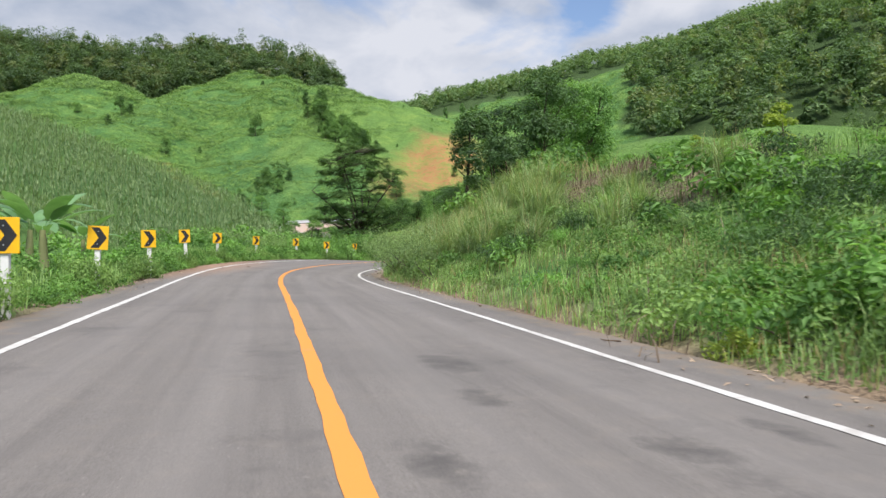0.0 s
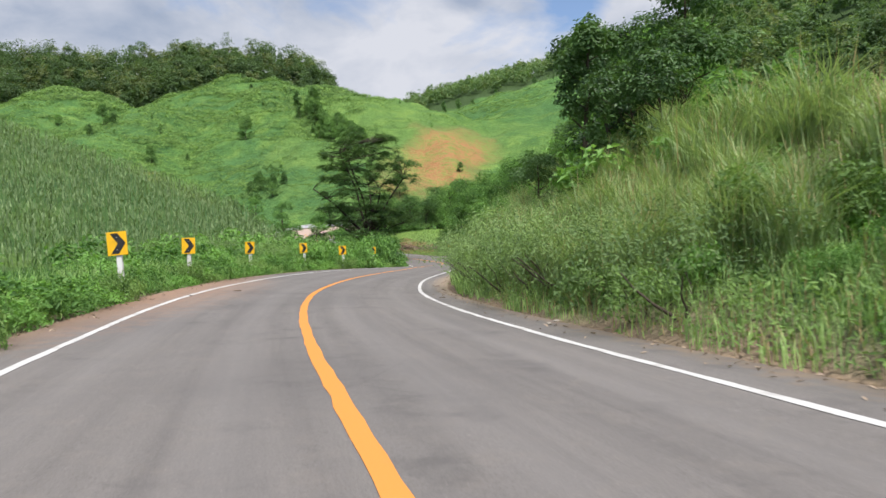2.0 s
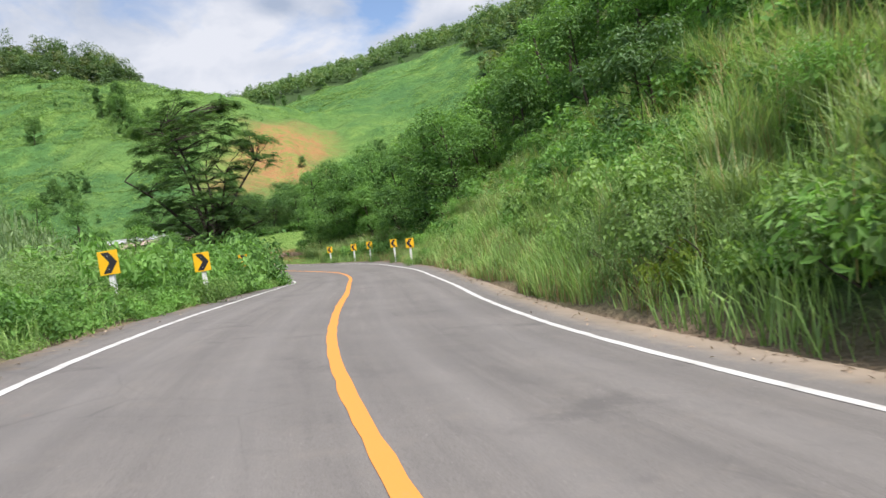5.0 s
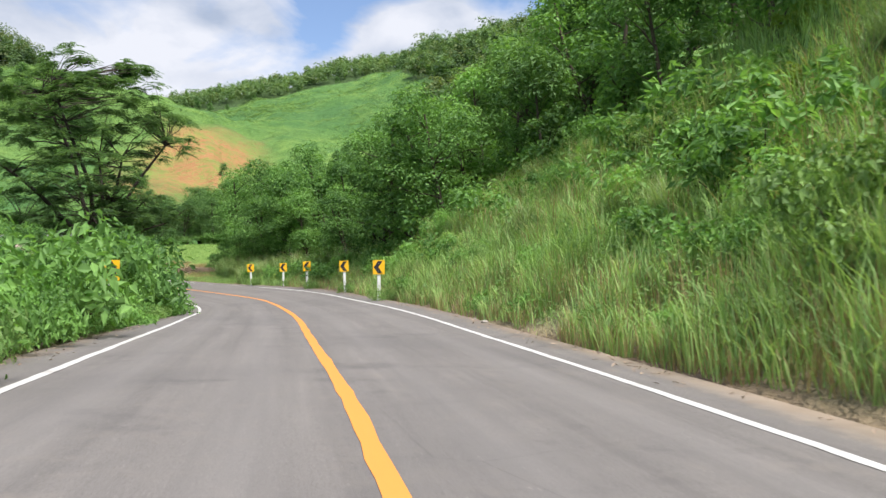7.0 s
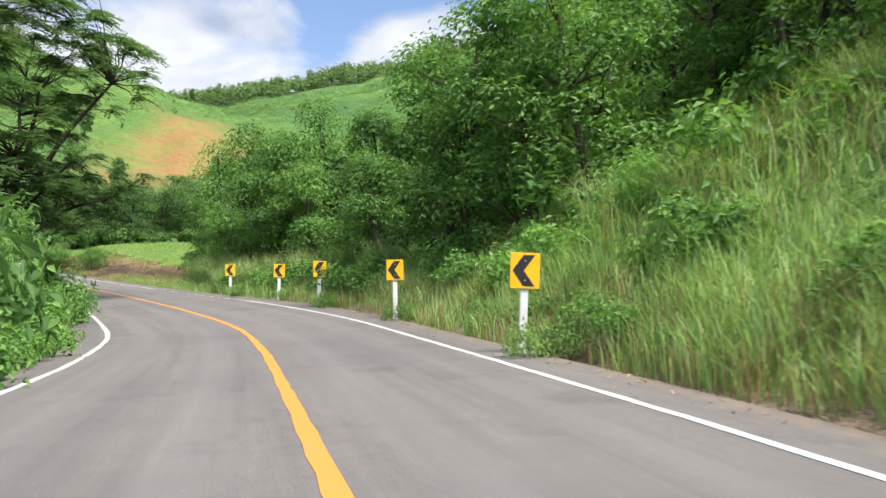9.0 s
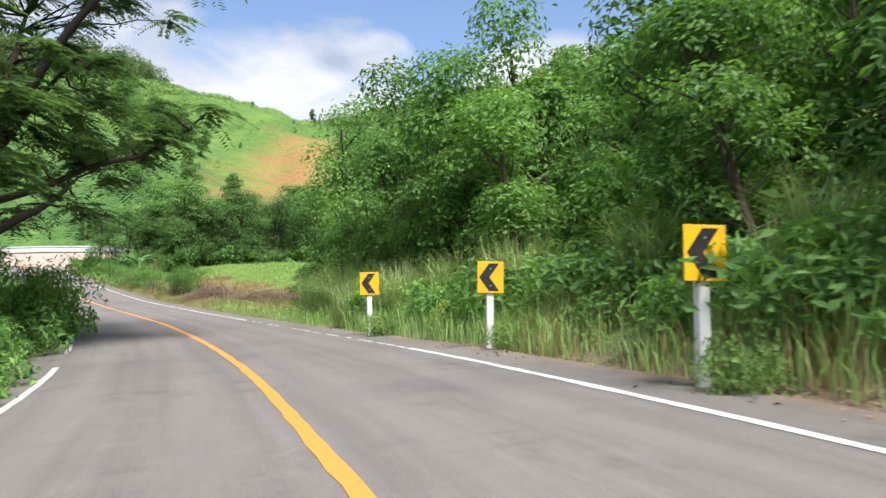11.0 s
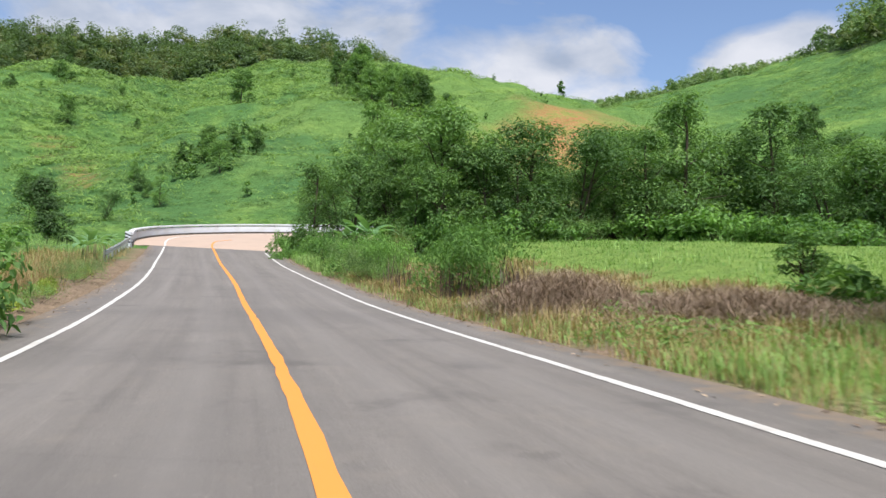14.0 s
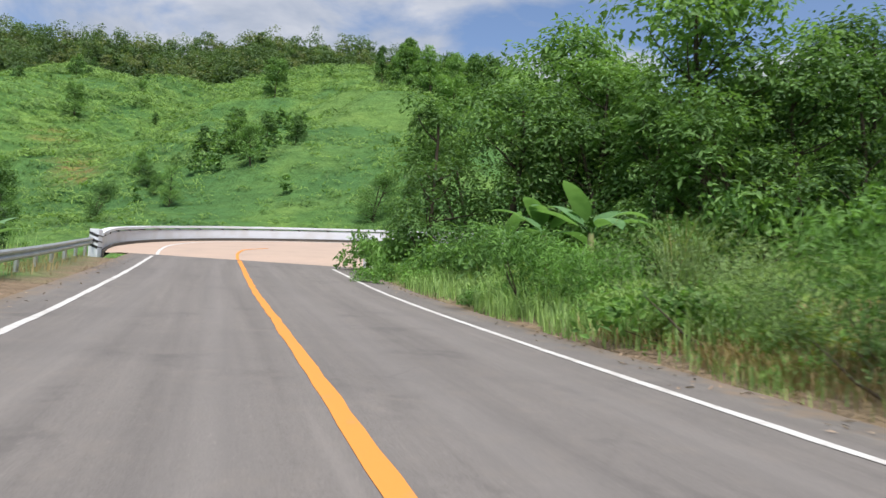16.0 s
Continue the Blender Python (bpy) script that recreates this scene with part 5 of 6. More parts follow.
SIGN_FEET = [(-7.2, 13), (-8.7, 20), (-10.1, 27.2), (-11.9, 36.5), (-13.1, 46), (-13.2, 56), (-12.2, 65.8), (-10.4, 71), (-9.55, 86), (0.4, 93.6), (1.0, 103.8), (0.1, 111), (-0.5, 117.9), (-2.2, 124.3)]


def bush(kind, y, lat, size, rng, group="roadside shrubs", sink=0.1, tall=1.0):
    c, d, _, _ = road_at(y)
    x = float(c) + lat * math.sqrt(1 + float(d) ** 2)
    if lat > 9 and bare_bank(x, y) > 0.45 and kind != "dull":
        return
    if abs(lat) > 8.8 and kind in ("wild", "green", "creeper", "weed"):
        kind = "back_wild" if kind in ("wild", "creeper") else "back_green"
    make, label, what = SHRUBS[kind]
    # the verge is kept low in front of the signs
    for sx, sy in SIGN_FEET:
        u = min(max((sy - y) / 6.0, 0.0), 1.0)
        if -0.5 < sy - y < 6.5 and abs(x - sx - (1.3 if sx < -5 else -0.8) * u) < 1.1:
            size, tall = min(size, 0.5), min(tall, 1.0)
    plant("shrub_" + kind, make, x, y, size * rng.uniform(0.9, 1.12), rng.uniform(0, 360), label, what, group, sink, None, tall)


def build_shrubs():
    rng = np.random.default_rng(31)
    R = lambda a, b: rng.uniform(a, b)
    # right bank, before and round the first bend
    for y in np.arange(27.5, 47, 1.25):
        bush(("dull", "dull", "dull", "weed")[rng.integers(4)], y, R(5.25, 5.8), R(0.8, 1.05), rng, tall=R(1.1, 1.4))
    for y in np.arange(28, 48, 1.6):
        bush(("lime", "dull", "weed", "vine")[rng.integers(4)], y, R(6.6, 8.2), R(0.55, 0.85), rng, tall=1.2)
    for y in np.arange(47, 60, 1.7):
        bush(("creeper", "green", "dull", "lime")[rng.integers(4)], y, R(5.2, 5.9), R(0.45, 0.75), rng, tall=1.4)
    for y, l, z in [(6.4, 5.5, 0.5), (7.3, 5.9, 0.75), (8.4, 6.4, 0.8), (7.4, 7.2, 0.9), (9.6, 5.6, 0.5), (10.8, 6.4, 0.7), (9.4, 7.6, 0.8), (13, 5.6, 0.45), (15.5, 5.8, 0.5), (18, 5.9, 0.5), (21, 5.7, 0.5), (24, 5.6, 0.55)]:
        bush(("green", "weed", "green", "creeper")[rng.integers(4)], y, l, z, rng)
    bush("green", 8.6, 5.6, 0.8, rng); bush("weed", 11.0, 5.4, 0.9, rng); bush("green", 6.8, 6.6, 0.9, rng); bush("lime", 9.2, 5.0, 0.5, rng)
    for y in np.arange(12, 38, 2.1):
        bush(("green", "wild", "creeper", "lime", "dull")[rng.integers(5)], y, R(6.5, 12.5), R(0.5, 0.95), rng)
    for k in range(26):
        bush(("green", "wild", "creeper", "dull", "weed")[rng.integers(5)], R(8, 46), R(9, 20), R(0.35, 0.7), rng)
    for y in np.arange(37.5, 62, 1.5):
        bush(("wild", "green", "creeper", "dull")[rng.integers(4)], y, R(5.6, 6.8), R(0.55, 0.85), rng, tall=1.15)
    for y in np.arange(38, 98, 1.5):
        bush(("wild", "green", "creeper", "wild")[rng.integers(4)], y, R(8.5, 14), R(0.6, 1.15), rng)
    for y in np.arange(62, 100, 4.0):
        bush(("weed", "green")[rng.integers(2)], y, R(5.0, 5.6), R(0.3, 0.6), rng)
    # tangle on the bank above the first bend
    for k in range(64):
        bush(("wild", "spiky", "creeper", "green", "wild", "lime", "dull")[rng.integers(7)], R(9, 47), R(8.0, 17), R(0.28, 0.62), rng, tall=R(0.8, 1.2))
    for k in range(16):
        bush(("weed", "spiky", "creeper")[rng.integers(3)], R(11, 30), R(6.2, 8.5), R(0.3, 0.55), rng, tall=R(0.9, 1.3))
    for y, l, z in [(43.5, 5.6, 0.6), (46.2, 5.6, 0.6), (47.8, 5.5, 0.6), (50.5, 5.6, 1.0), (51.8, 6.4, 1.1), (53.4, 5.5, 0.8), (49.2, 6.9, 0.8), (57.5, 5.8, 0.8), (62.0, 5.9, 0.9), (68.5, 6.3, 0.8)]:
        bush("vine", y, l, z, rng, tall=R(1.2, 1.6))
    for k in range(44):
        bush(("vine", "spiky", "green", "wild", "creeper")[rng.integers(5)], R(50, 100), R(6.8, 13), R(0.55, 1.05), rng, tall=R(0.9, 1.4))
    # foot of the woodland
    for y in np.arange(98, 133, 1.1):
        bush(("wild", "green", "wild", "creeper")[rng.integers(4)], y, R(6.0, 8.6), R(0.65, 1.1), rng)
    for y in np.arange(99, 150, 1.6):
        bush(("wild", "green")[rng.integers(2)], y, R(13.0, 17.0) if y > 133 else R(8, 12), R(0.8, 1.25), rng)
    # valley side of the first bend
    for y in np.arange(10, 110, 1.25):
        near = 5.3 if y < 88 else 4.9
        bush(("weed", "weed", "green")[rng.integers(3)], y, -R(near, near + 1.0), R(0.45, 0.8), rng, "verge shrubs on the valley side")
    for y in np.arange(12, 90, 1.1):
        bush(("weed", "green")[rng.integers(2)], y, -R(4.8, 5.3), R(0.42, 0.66), rng, "verge shrubs on the valley side", tall=R(1.0, 1.5))
    for y in np.arange(10, 112, 1.3):
        bush(("green", "weed", "wild", "creeper")[rng.integers(4)], y, -R(6.4, 11), R(0.55, 1.0), rng, "verge shrubs on the valley side")
    for y in np.arange(60, 128, 1.5):
        bush(("green", "wild", "dull", "wild")[rng.integers(4)], y, -R(8.0, 15), R(0.9, 1.5), rng, "verge shrubs on the valley side")
    for y, l, s, k in [(89.5, 5.0, 0.85, "green"), (91.5, 4.9, 0.8, "weed"), (93.2, 5.2, 0.95, "wild"), (86.5, 5.0, 0.7, "weed"), (96, 5.4, 0.9, "green"), (113.5, 5.2, 1.0, "wild"), (115.8, 5.0, 0.9, "green"), (117.6, 5.3, 1.0, "wild"), (120, 5.4, 0.95, "green"), (122.5, 5.3, 0.8, "weed"), (125, 5.5, 0.9, "green"), (127.8, 5.4, 0.9, "wild"), (130, 5.6, 0.9, "weed"), (132.5, 6.0, 1.0, "wild"), (135, 6.3, 0.8, "green"), (138, 6.8, 0.8, "weed"), (148, 6.8, 0.8, "lime"), (150, 7.2, 0.9, "dull"), (153, 7.8, 0.9, "green")]:
        bush(k, y, -l, s, rng, "verge shrubs on the valley side")
    for k in range(22):
        bush(("wild", "green", "dull")[rng.integers(3)], R(128, 196), -R(8.5, 17), R(0.6, 1.3), rng, "shrubs below the guard rail")
    for y in np.arange(72, 108, 1.7):
        bush(("green", "wild", "creeper", "green")[rng.integers(4)], y, -R(6.2, 8.2), R(1.0, 1.5), rng, "verge shrubs on the valley side")
    for y in np.arange(84, 101, 1.6):
        bush(("green", "weed", "wild")[rng.integers(3)], y, -R(4.75, 5.4), R(0.6, 0.95), rng, "verge shrubs on the valley side")
    for y in np.arange(186, 194, 1.2):
        bush(("green", "wild")[rng.integers(2)], y, R(5.9, 6.6), R(0.8, 1.1), rng, "shrubs by the pasture")
    # weeds hanging over the line on the valley side
    for y in np.arange(84, 105, 1.0):
        bush(("weed", "green", "weed", "creeper")[rng.integers(4)], y, -R(4.45, 4.8), R(0.5, 0.72), rng, "verge shrubs on the valley side", tall=R(0.9, 1.4))
    for y in np.arange(111, 133, 0.9):
        bush(("green", "wild", "weed", "green")[rng.integers(4)], y, -R(4.55, 5.0), R(0.7, 0.95), rng, "verge shrubs on the valley side", tall=R(1.0, 1.5))
    for y in np.arange(28, 70, 1.0):
        bush(("green", "weed", "creeper")[rng.integers(3)], y, -R(5.3, 6.2), R(0.6, 0.85), rng, "verge shrubs on the valley side", tall=R(0.9, 1.25))
    for y in np.arange(128, 153, 1.0):
        bush(("green", "wild", "weed", "wild")[rng.integers(4)], y, -R(4.65, 5.2) - 0.03 * max(0, y - 138), R(0.75, 1.0), rng, "verge shrubs on the valley side", tall=R(1.1, 1.5))
    for x, y, z in [(-25.2, 189.2, 0.7), (-25.4, 187.2, 0.6), (-24.6, 191.4, 0.8), (-24.2, 193.0, 0.8), (-23.4, 188.2, 0.9), (-22.4, 186.2, 0.7)]:
        make, label, what = SHRUBS["green"]
        plant("shrub_green", make, x, y, z, R(0, 360), label, what, "shrubs by the pasture", 0.08)
    for k in range(38):
        kind = ("dull", "vine", "dull")[k % 3]
        make, label, what = SHRUBS[kind]
        plant("shrub_" + kind, make, R(-2.8, 3.0), R(132, 149.5), R(0.7, 1.2), R(0, 360), label, what, "shrubs by the pasture", 0.08, None, 1.3)
    for y in np.arange(69, 92, 1.1):
        bush(("green", "wild", "weed", "green")[rng.integers(4)], y, -R(5.2, 6.1), R(0.85, 1.1), rng, "verge shrubs on the valley side", tall=R(1.3, 1.7))
    for y in np.arange(138, 151, 1.3):
        bush(("green", "weed", "wild")[rng.integers(3)], y, -R(4.5, 4.9), R(0.55, 0.75), rng, "verge shrubs on the valley side", tall=R(1.2, 1.6))
    for y in np.arange(172.8, 187, 0.9):
        bush(("weed", "lime", "dull", "weed", "spiky")[rng.integers(5)], y, R(5.4, 6.6), R(0.55, 0.85), rng, "shrubs by the pasture", tall=R(1.2, 1.6))
    for x, y, z in [(-26.0, 190.8, 0.75), (-26.4, 192.6, 0.75), (-25.4, 193.4, 0.9)]:
        make, label, what = SHRUBS["wild"]
        plant("shrub_wild", make, x, y, z, R(0, 360), label, what, "shrubs by the pasture", 0.08, None, 1.6)
    for k in range(64):
        bush(("dull", "lime", "green", "creeper", "wild")[rng.integers(5)], R(46, 102), R(5.3, 8.7), R(0.3, 0.6), rng, tall=R(0.9, 1.5))
    for y in (74.2, 75.6, 77.0, 78.5, 80.0, 81.6):
        bush(("green", "weed")[rng.integers(2)], y, -4.9, 0.7, rng, "verge shrubs on the valley side", tall=1.8)
    for k in range(26):
        bush(("green", "wild", "green", "lime")[rng.integers(4)], R(66, 104), R(11, 19), R(0.8, 1.3), rng, tall=1.2)
    for y in np.arange(99, 134, 1.6):
        bush(("lime", "green", "creeper", "weed")[rng.integers(4)], y, R(5.7, 6.6), R(0.45, 0.75), rng, tall=R(1.0, 1.4))
    for y in np.arange(151, 172, 1.2):
        bush(("weed", "dull", "weed", "lime")[rng.integers(4)], y, -R(5.0, 5.6) - 0.02 * (y - 151), R(0.35, 0.6), rng, "verge shrubs on the valley side", tall=R(1.0, 1.5))
    for x, y in SIGN_FEET:
        make, label, what = SHRUBS["weed"]
        for k in range(3):
            plant("shrub_weed", make, x + R(-0.3, 0.45), y - R(0.3, 0.7), R(0.36, 0.48) if x > -5 else R(0.5, 0.65), R(0, 360), label, what, "weeds at the foot of the signs", 0.05, None, R(1.8, 2.4))
    for x, y, z in [(-12.2, 161.6, 0.8), (-11.3, 162.8, 0.7), (-12.9, 163.4, 0.6)]:
        make, label, what = SHRUBS["spiky"]
        plant("shrub_spiky", make, x, y, z * 1.2, R(0, 360), label, what, "shrubs by the pasture", 0.08, None, 1.5)
    for x, y, z in [(-16.4, 186.4, 0.9), (-15.2, 186.2, 1.0), (-13.8, 187.2, 1.0), (-17.3, 188.0, 0.9), (-18.6, 189.4, 0.9), (-12.4, 188.2, 1.0)]:
        make, label, what = SHRUBS["wild"]
        plant("shrub_wild", make, x, y, z, R(0, 360), label, what, "shrubs by the pasture", 0.08, None, 1.7)
    for y, l in [(149.8, 5.9), (151.6, 6.4), (153.2, 6.8)]:
        bush("dull", y, -l, R(0.8, 1.0), rng, "verge shrubs on the valley side", tall=1.3)
    for y in np.arange(89.0, 106, 1.0):
        bush(("green", "spiky", "wild", "green")[rng.integers(4)], y, -R(5.4, 7.6), R(1.05, 1.4), rng, "verge shrubs on the valley side", tall=R(1.35, 1.7))
    for y in np.arange(124.6, 133.4, 0.75):
        bush(("green", "wild", "spiky", "weed")[rng.integers(4)], y, -R(3.85, 4.5), R(0.6, 0.85), rng, "verge shrubs on the valley side", tall=R(1.4, 1.9))
    for y, l, z, kind in [(169.6, 5.6, 0.55, "dull"), (170.6, 5.9, 0.65, "spiky"), (171.5, 5.5, 0.6, "dull"), (172.3, 6.1, 0.7, "spiky"), (173.2, 5.6, 0.65, "weed"), (174.1, 6.2, 0.75, "dull")]:
        bush(kind, y, l, z, rng, "shrubs by the pasture", tall=1.6)
    # bushes whose dark leaf colour supplies the shaded gaps of the bank
    for k in range(30):
        bush("shade", R(9, 46), R(6.4, 14), R(0.4, 0.8), rng, tall=R(0.9, 1.3))
    # pasture edge
    for y, l, s, k in [(170.2, 5.2, 0.3, "weed"), (172.5, 5.4, 0.35, "green"), (175.5, 5.9, 0.8, "creeper"), (177, 5.5, 0.6, "green"), (179.5, 5.4, 0.7, "weed"), (182, 5.0, 0.5, "green"), (180.5, 6.2, 0.7, "creeper"), (187, 5.4, 0.7, "green"), (189.5, 5.3, 0.7, "weed"), (191.5, 5.3, 0.6, "green"), (187, 8.0, 1.0, "wild"), (190, 7.6, 1.0, "green"), (160.8, 8.4, 0.55, "green"), (157.0, 12.2, 0.8, "green"), (159, 9.5, 0.4, "weed")]:
        bush(k, y, l, s, rng, "shrubs by the pasture")
    for k in range(46):
        u = rng.random()
        x, y = -17 + 40 * u, 189.0 + 3 * u + R(-1.5, 2.0)
        make, label, what = SHRUBS[("back_wild", "back_wild", "back_wild", "dull")[rng.integers(4)]]
        kk = [n for n, v in SHRUBS.items() if v[0] is make][0]
        plant("shrub_" + kk, make, x, y, R(0.75, 1.25), R(0, 360), label, what, "shrubs by the pasture", 0.08)


build_shrubs()


# ---------------------------------------------------------------- banana plants
def banana(seed=1):
    rng = np.random.default_rng(seed)
    t = new("banana_plant")
    P = np.linspace((0, 0, -0.2), (0.05, 0.02, 1.5), 6)
    V, Q = tube(P, [0.16, 0.15, 0.14, 0.12, 0.10, 0.07], 9)
    part("stem", mesh_np("stem", V, Q, None, [plain("banana_stem", (0.22, 0.24, 0.10), 0.7, 0.3, 12, 0.4)], True), t)
    for k in range(8):
        a, up = k * 2.4 + rng.uniform(-0.3, 0.3), rng.uniform(0.5, 1.6)
        n, L = 9, rng.uniform(1.7, 2.3)
        s = np.linspace(0, 1, n)
        h = unit(np.array([math.cos(a), math.sin(a), 0.0]))
        pitch = np.arctan(up) - 1.5 * s**1.5 * rng.uniform(0.5, 1.1)
        step = np.stack([np.cos(pitch)[:, None] * h[None, :2].repeat(n, 0)[:, 0:1], np.cos(pitch)[:, None] * h[1], np.sin(pitch)[:, None]], -1).reshape(n, 3) * L / n
        C = np.array([0.05, 0.02, 1.4]) + np.cumsum(step, 0)
        side = np.array([-math.sin(a), math.cos(a), 0])
        w = 0.26 * np.sin(np.pi * np.clip(s * 0.93 + 0.07, 0, 1)) ** 0.6 * np.clip((s - 0.12) * 6, 0.06, 1)
        up3 = np.array([0, 0, 0.28])
        V = np.stack([C - side * w[:, None] - up3 * w[:, None] * 0.6, C, C + side * w[:, None] - up3 * w[:, None] * 0.6], 1)
        i = np.arange(n - 1) * 3
        Q = np.concatenate([np.stack([i, i + 1, i + 4, i + 3], 1), np.stack([i + 1, i + 2, i + 5, i + 4], 1)])
        part("leaf", mesh_np("leaf", V.reshape(-1, 3), Q, None, [LEAF["banana"]], True), t)
    return t


for x, y, s, a in [(-18.9, 183.8, 1.05, 10), (-20.0, 185.4, 1.0, 130), (-21.2, 187.6, 0.8, 60), (-10.3, 20.5, 1.0, 200), (-12.3, 23.5, 1.0, 40), (-15.2, 33.5, 1.0, 120), (-31.7, 176.9, 0.7, 15), (-31.1, 175.2, 0.65, 90), (-32.4, 179.2, 0.6, 200), (-30.3, 173.4, 0.6, 300)]:
    plant("banana", banana, x, y, s, a, "banana plant with broad arching green leaves", "banana plant", "banana plants")


# ---------------------------------------------------------------- grasses
def along(rng, n, ylo, yhi, lo, hi, power=1.0):
    y = rng.uniform(ylo, yhi, n)
    lat = lo + (hi - lo) * rng.random(n) ** power
    c, d, _, _ = road_at(y)
    x = c + lat * np.sqrt(1 + d * d)
    return np.stack([x, y, ground_height(x, y) - 0.03], 1), np.abs(lat) - PAVED


def build_grass():
    rng = np.random.default_rng(55)
    sets = {"grass": [], "dry": [], "field": [], "hill": []}

    def sow(mat, n, ylo, yhi, lo, hi, height, width, power=1.0, lean=0.35, clump=0.25):
        P, e = along(rng, n, ylo, yhi, lo, hi, power)
        patch = rough2(P[:, 0], P[:, 1], 2.2, 41) * 0.5 + rough2(P[:, 0], P[:, 1], 0.9, 42) * 0.5
        keep = rng.random(n) < np.clip(0.62 + patch * 1.1, 0.05, 1)
        if mat == "field" or (mat == "grass" and lo > 7 and ylo >= 150):
            keep &= (P[:, 1] < 155) | (P[:, 1] > 180) | (e > 9.0 + 2.0 * patch)
        keep &= rng.random(n) > 0.96 * bare_bank(P[:, 0], P[:, 1])
        keep &= e > 0.12 + 0.42 * rough2(P[:, 1], P[:, 0] * 0, 1.7, 43)
        P, e, patch = P[keep], e[keep], patch[keep]
        h = height * (0.68 + 0.32 * np.clip(e / 1.4, 0, 1)) * (1 + clump * patch + 0.25 * rng.normal(size=len(e)) * 0.5)
        sets[mat].append(blades(P, h, width, rng, lean))

    # right verge and bank
    sow("grass", 15000, -8, 40, 4.5, 7.2, 0.55, 0.016)
    sow("grass", 17000, -8, 48, 7, 19, 0.55, 0.024)
    sow("dry", 5000, 2, 42, 4.6, 9, 0.6, 0.014, lean=0.4)
    sow("grass", 12000, 38, 66, 4.6, 9, 0.95, 0.024, lean=0.5, clump=0.7)
    sow("grass", 32000, 58, 100, 4.5, 8.0, 1.0, 0.019, lean=0.5, clump=0.7)
    sow("grass", 22000, 55, 104, 8, 17, 1.1, 0.030, lean=0.5, clump=0.7)
    sow("dry", 26000, 56, 118, 4.5, 6.3, 0.8, 0.014, lean=0.25)
    sow("grass", 24000, 98, 134, 4.5, 7.5, 0.9, 0.020, lean=0.4)
    sow("grass", 12000, 98, 136, 7, 12, 1.15, 0.028, lean=0.4)
    sow("dry", 7000, 60, 104, 6.5, 14, 1.2, 0.018, lean=0.5, clump=0.8)
    sow("dry", 4000, 36, 58, 7, 15, 1.0, 0.018, lean=0.5, clump=0.8)
    # pasture on the right
    sow("field", 36000, 131, 190, 6.5, 32, 0.17, 0.036, lean=0.5)
    sow("grass", 7000, 132, 149, 4.5, 6.2, 0.45, 0.016)
    sow("grass", 1500, 148, 162, 4.5, 5.8, 0.35, 0.016)
    sow("dry", 9000, 146, 162, 4.6, 9.0, 0.3, 0.02, lean=0.8)
    sow("dry", 7000, 138, 176, 4.6, 7.0, 0.5, 0.013)
    sow("grass", 11000, 174, 193, 4.5, 7.5, 0.8, 0.020)
    sow("grass", 1500, 160, 174, 4.5, 5.6, 0.4, 0.016)
    sow("dry", 11000, 152, 178, 5.2, 14, 0.32, 0.02, power=1.6, lean=0.6)
    sow("dry", 10000, 160, 177, 5.0, 8.0, 0.42, 0.022, power=1.2, lean=0.8)
    sow("dry", 16000, 158, 180, 7.0, 14.0, 0.34, 0.026, lean=0.9)
    sow("grass", 5000, 150, 188, 8, 30, 0.35, 0.03, lean=0.5, clump=0.8)
    # valley side
    sow("grass", 22000, -6, 100, -8.5, -4.8, 0.75, 0.020)
    sow("hill", 22000, -6, 112, -15, -5.5, 0.75, 0.030)
    sow("grass", 12000, 104, 146, -8.5, -4.8, 0.75, 0.022)
    sow("dry", 8000, 140, 194, -8.0, -5.2, 0.35, 0.014)
    sow("dry", 12000, 150, 178, -9.0, -6.0, 0.75, 0.016, lean=0.6)
    sow("grass", 9000, 140, 196, -14, -6.5, 0.6, 0.024)
    for mat, label in (("grass", "tall green grass and reeds along the verges"), ("dry", "dry straw-coloured stalks at the foot of the verges"), ("field", "short bright green pasture grass"), ("hill", "mixed green weeds on the valley side")):
        V, Q, T, n = [], [], [], 0
        for v, q, t in sets[mat]:
            V.append(v); Q.append(q + n); T.append(t + n); n += len(v)
        scatter_stuff({"grass": "roadside_grass", "dry": "dry_stalks", "field": "pasture_grass", "hill": "verge_weeds"}[mat], label, "grass", np.concatenate(V), np.concatenate(Q), np.concatenate(T), LEAF[mat])


build_grass()


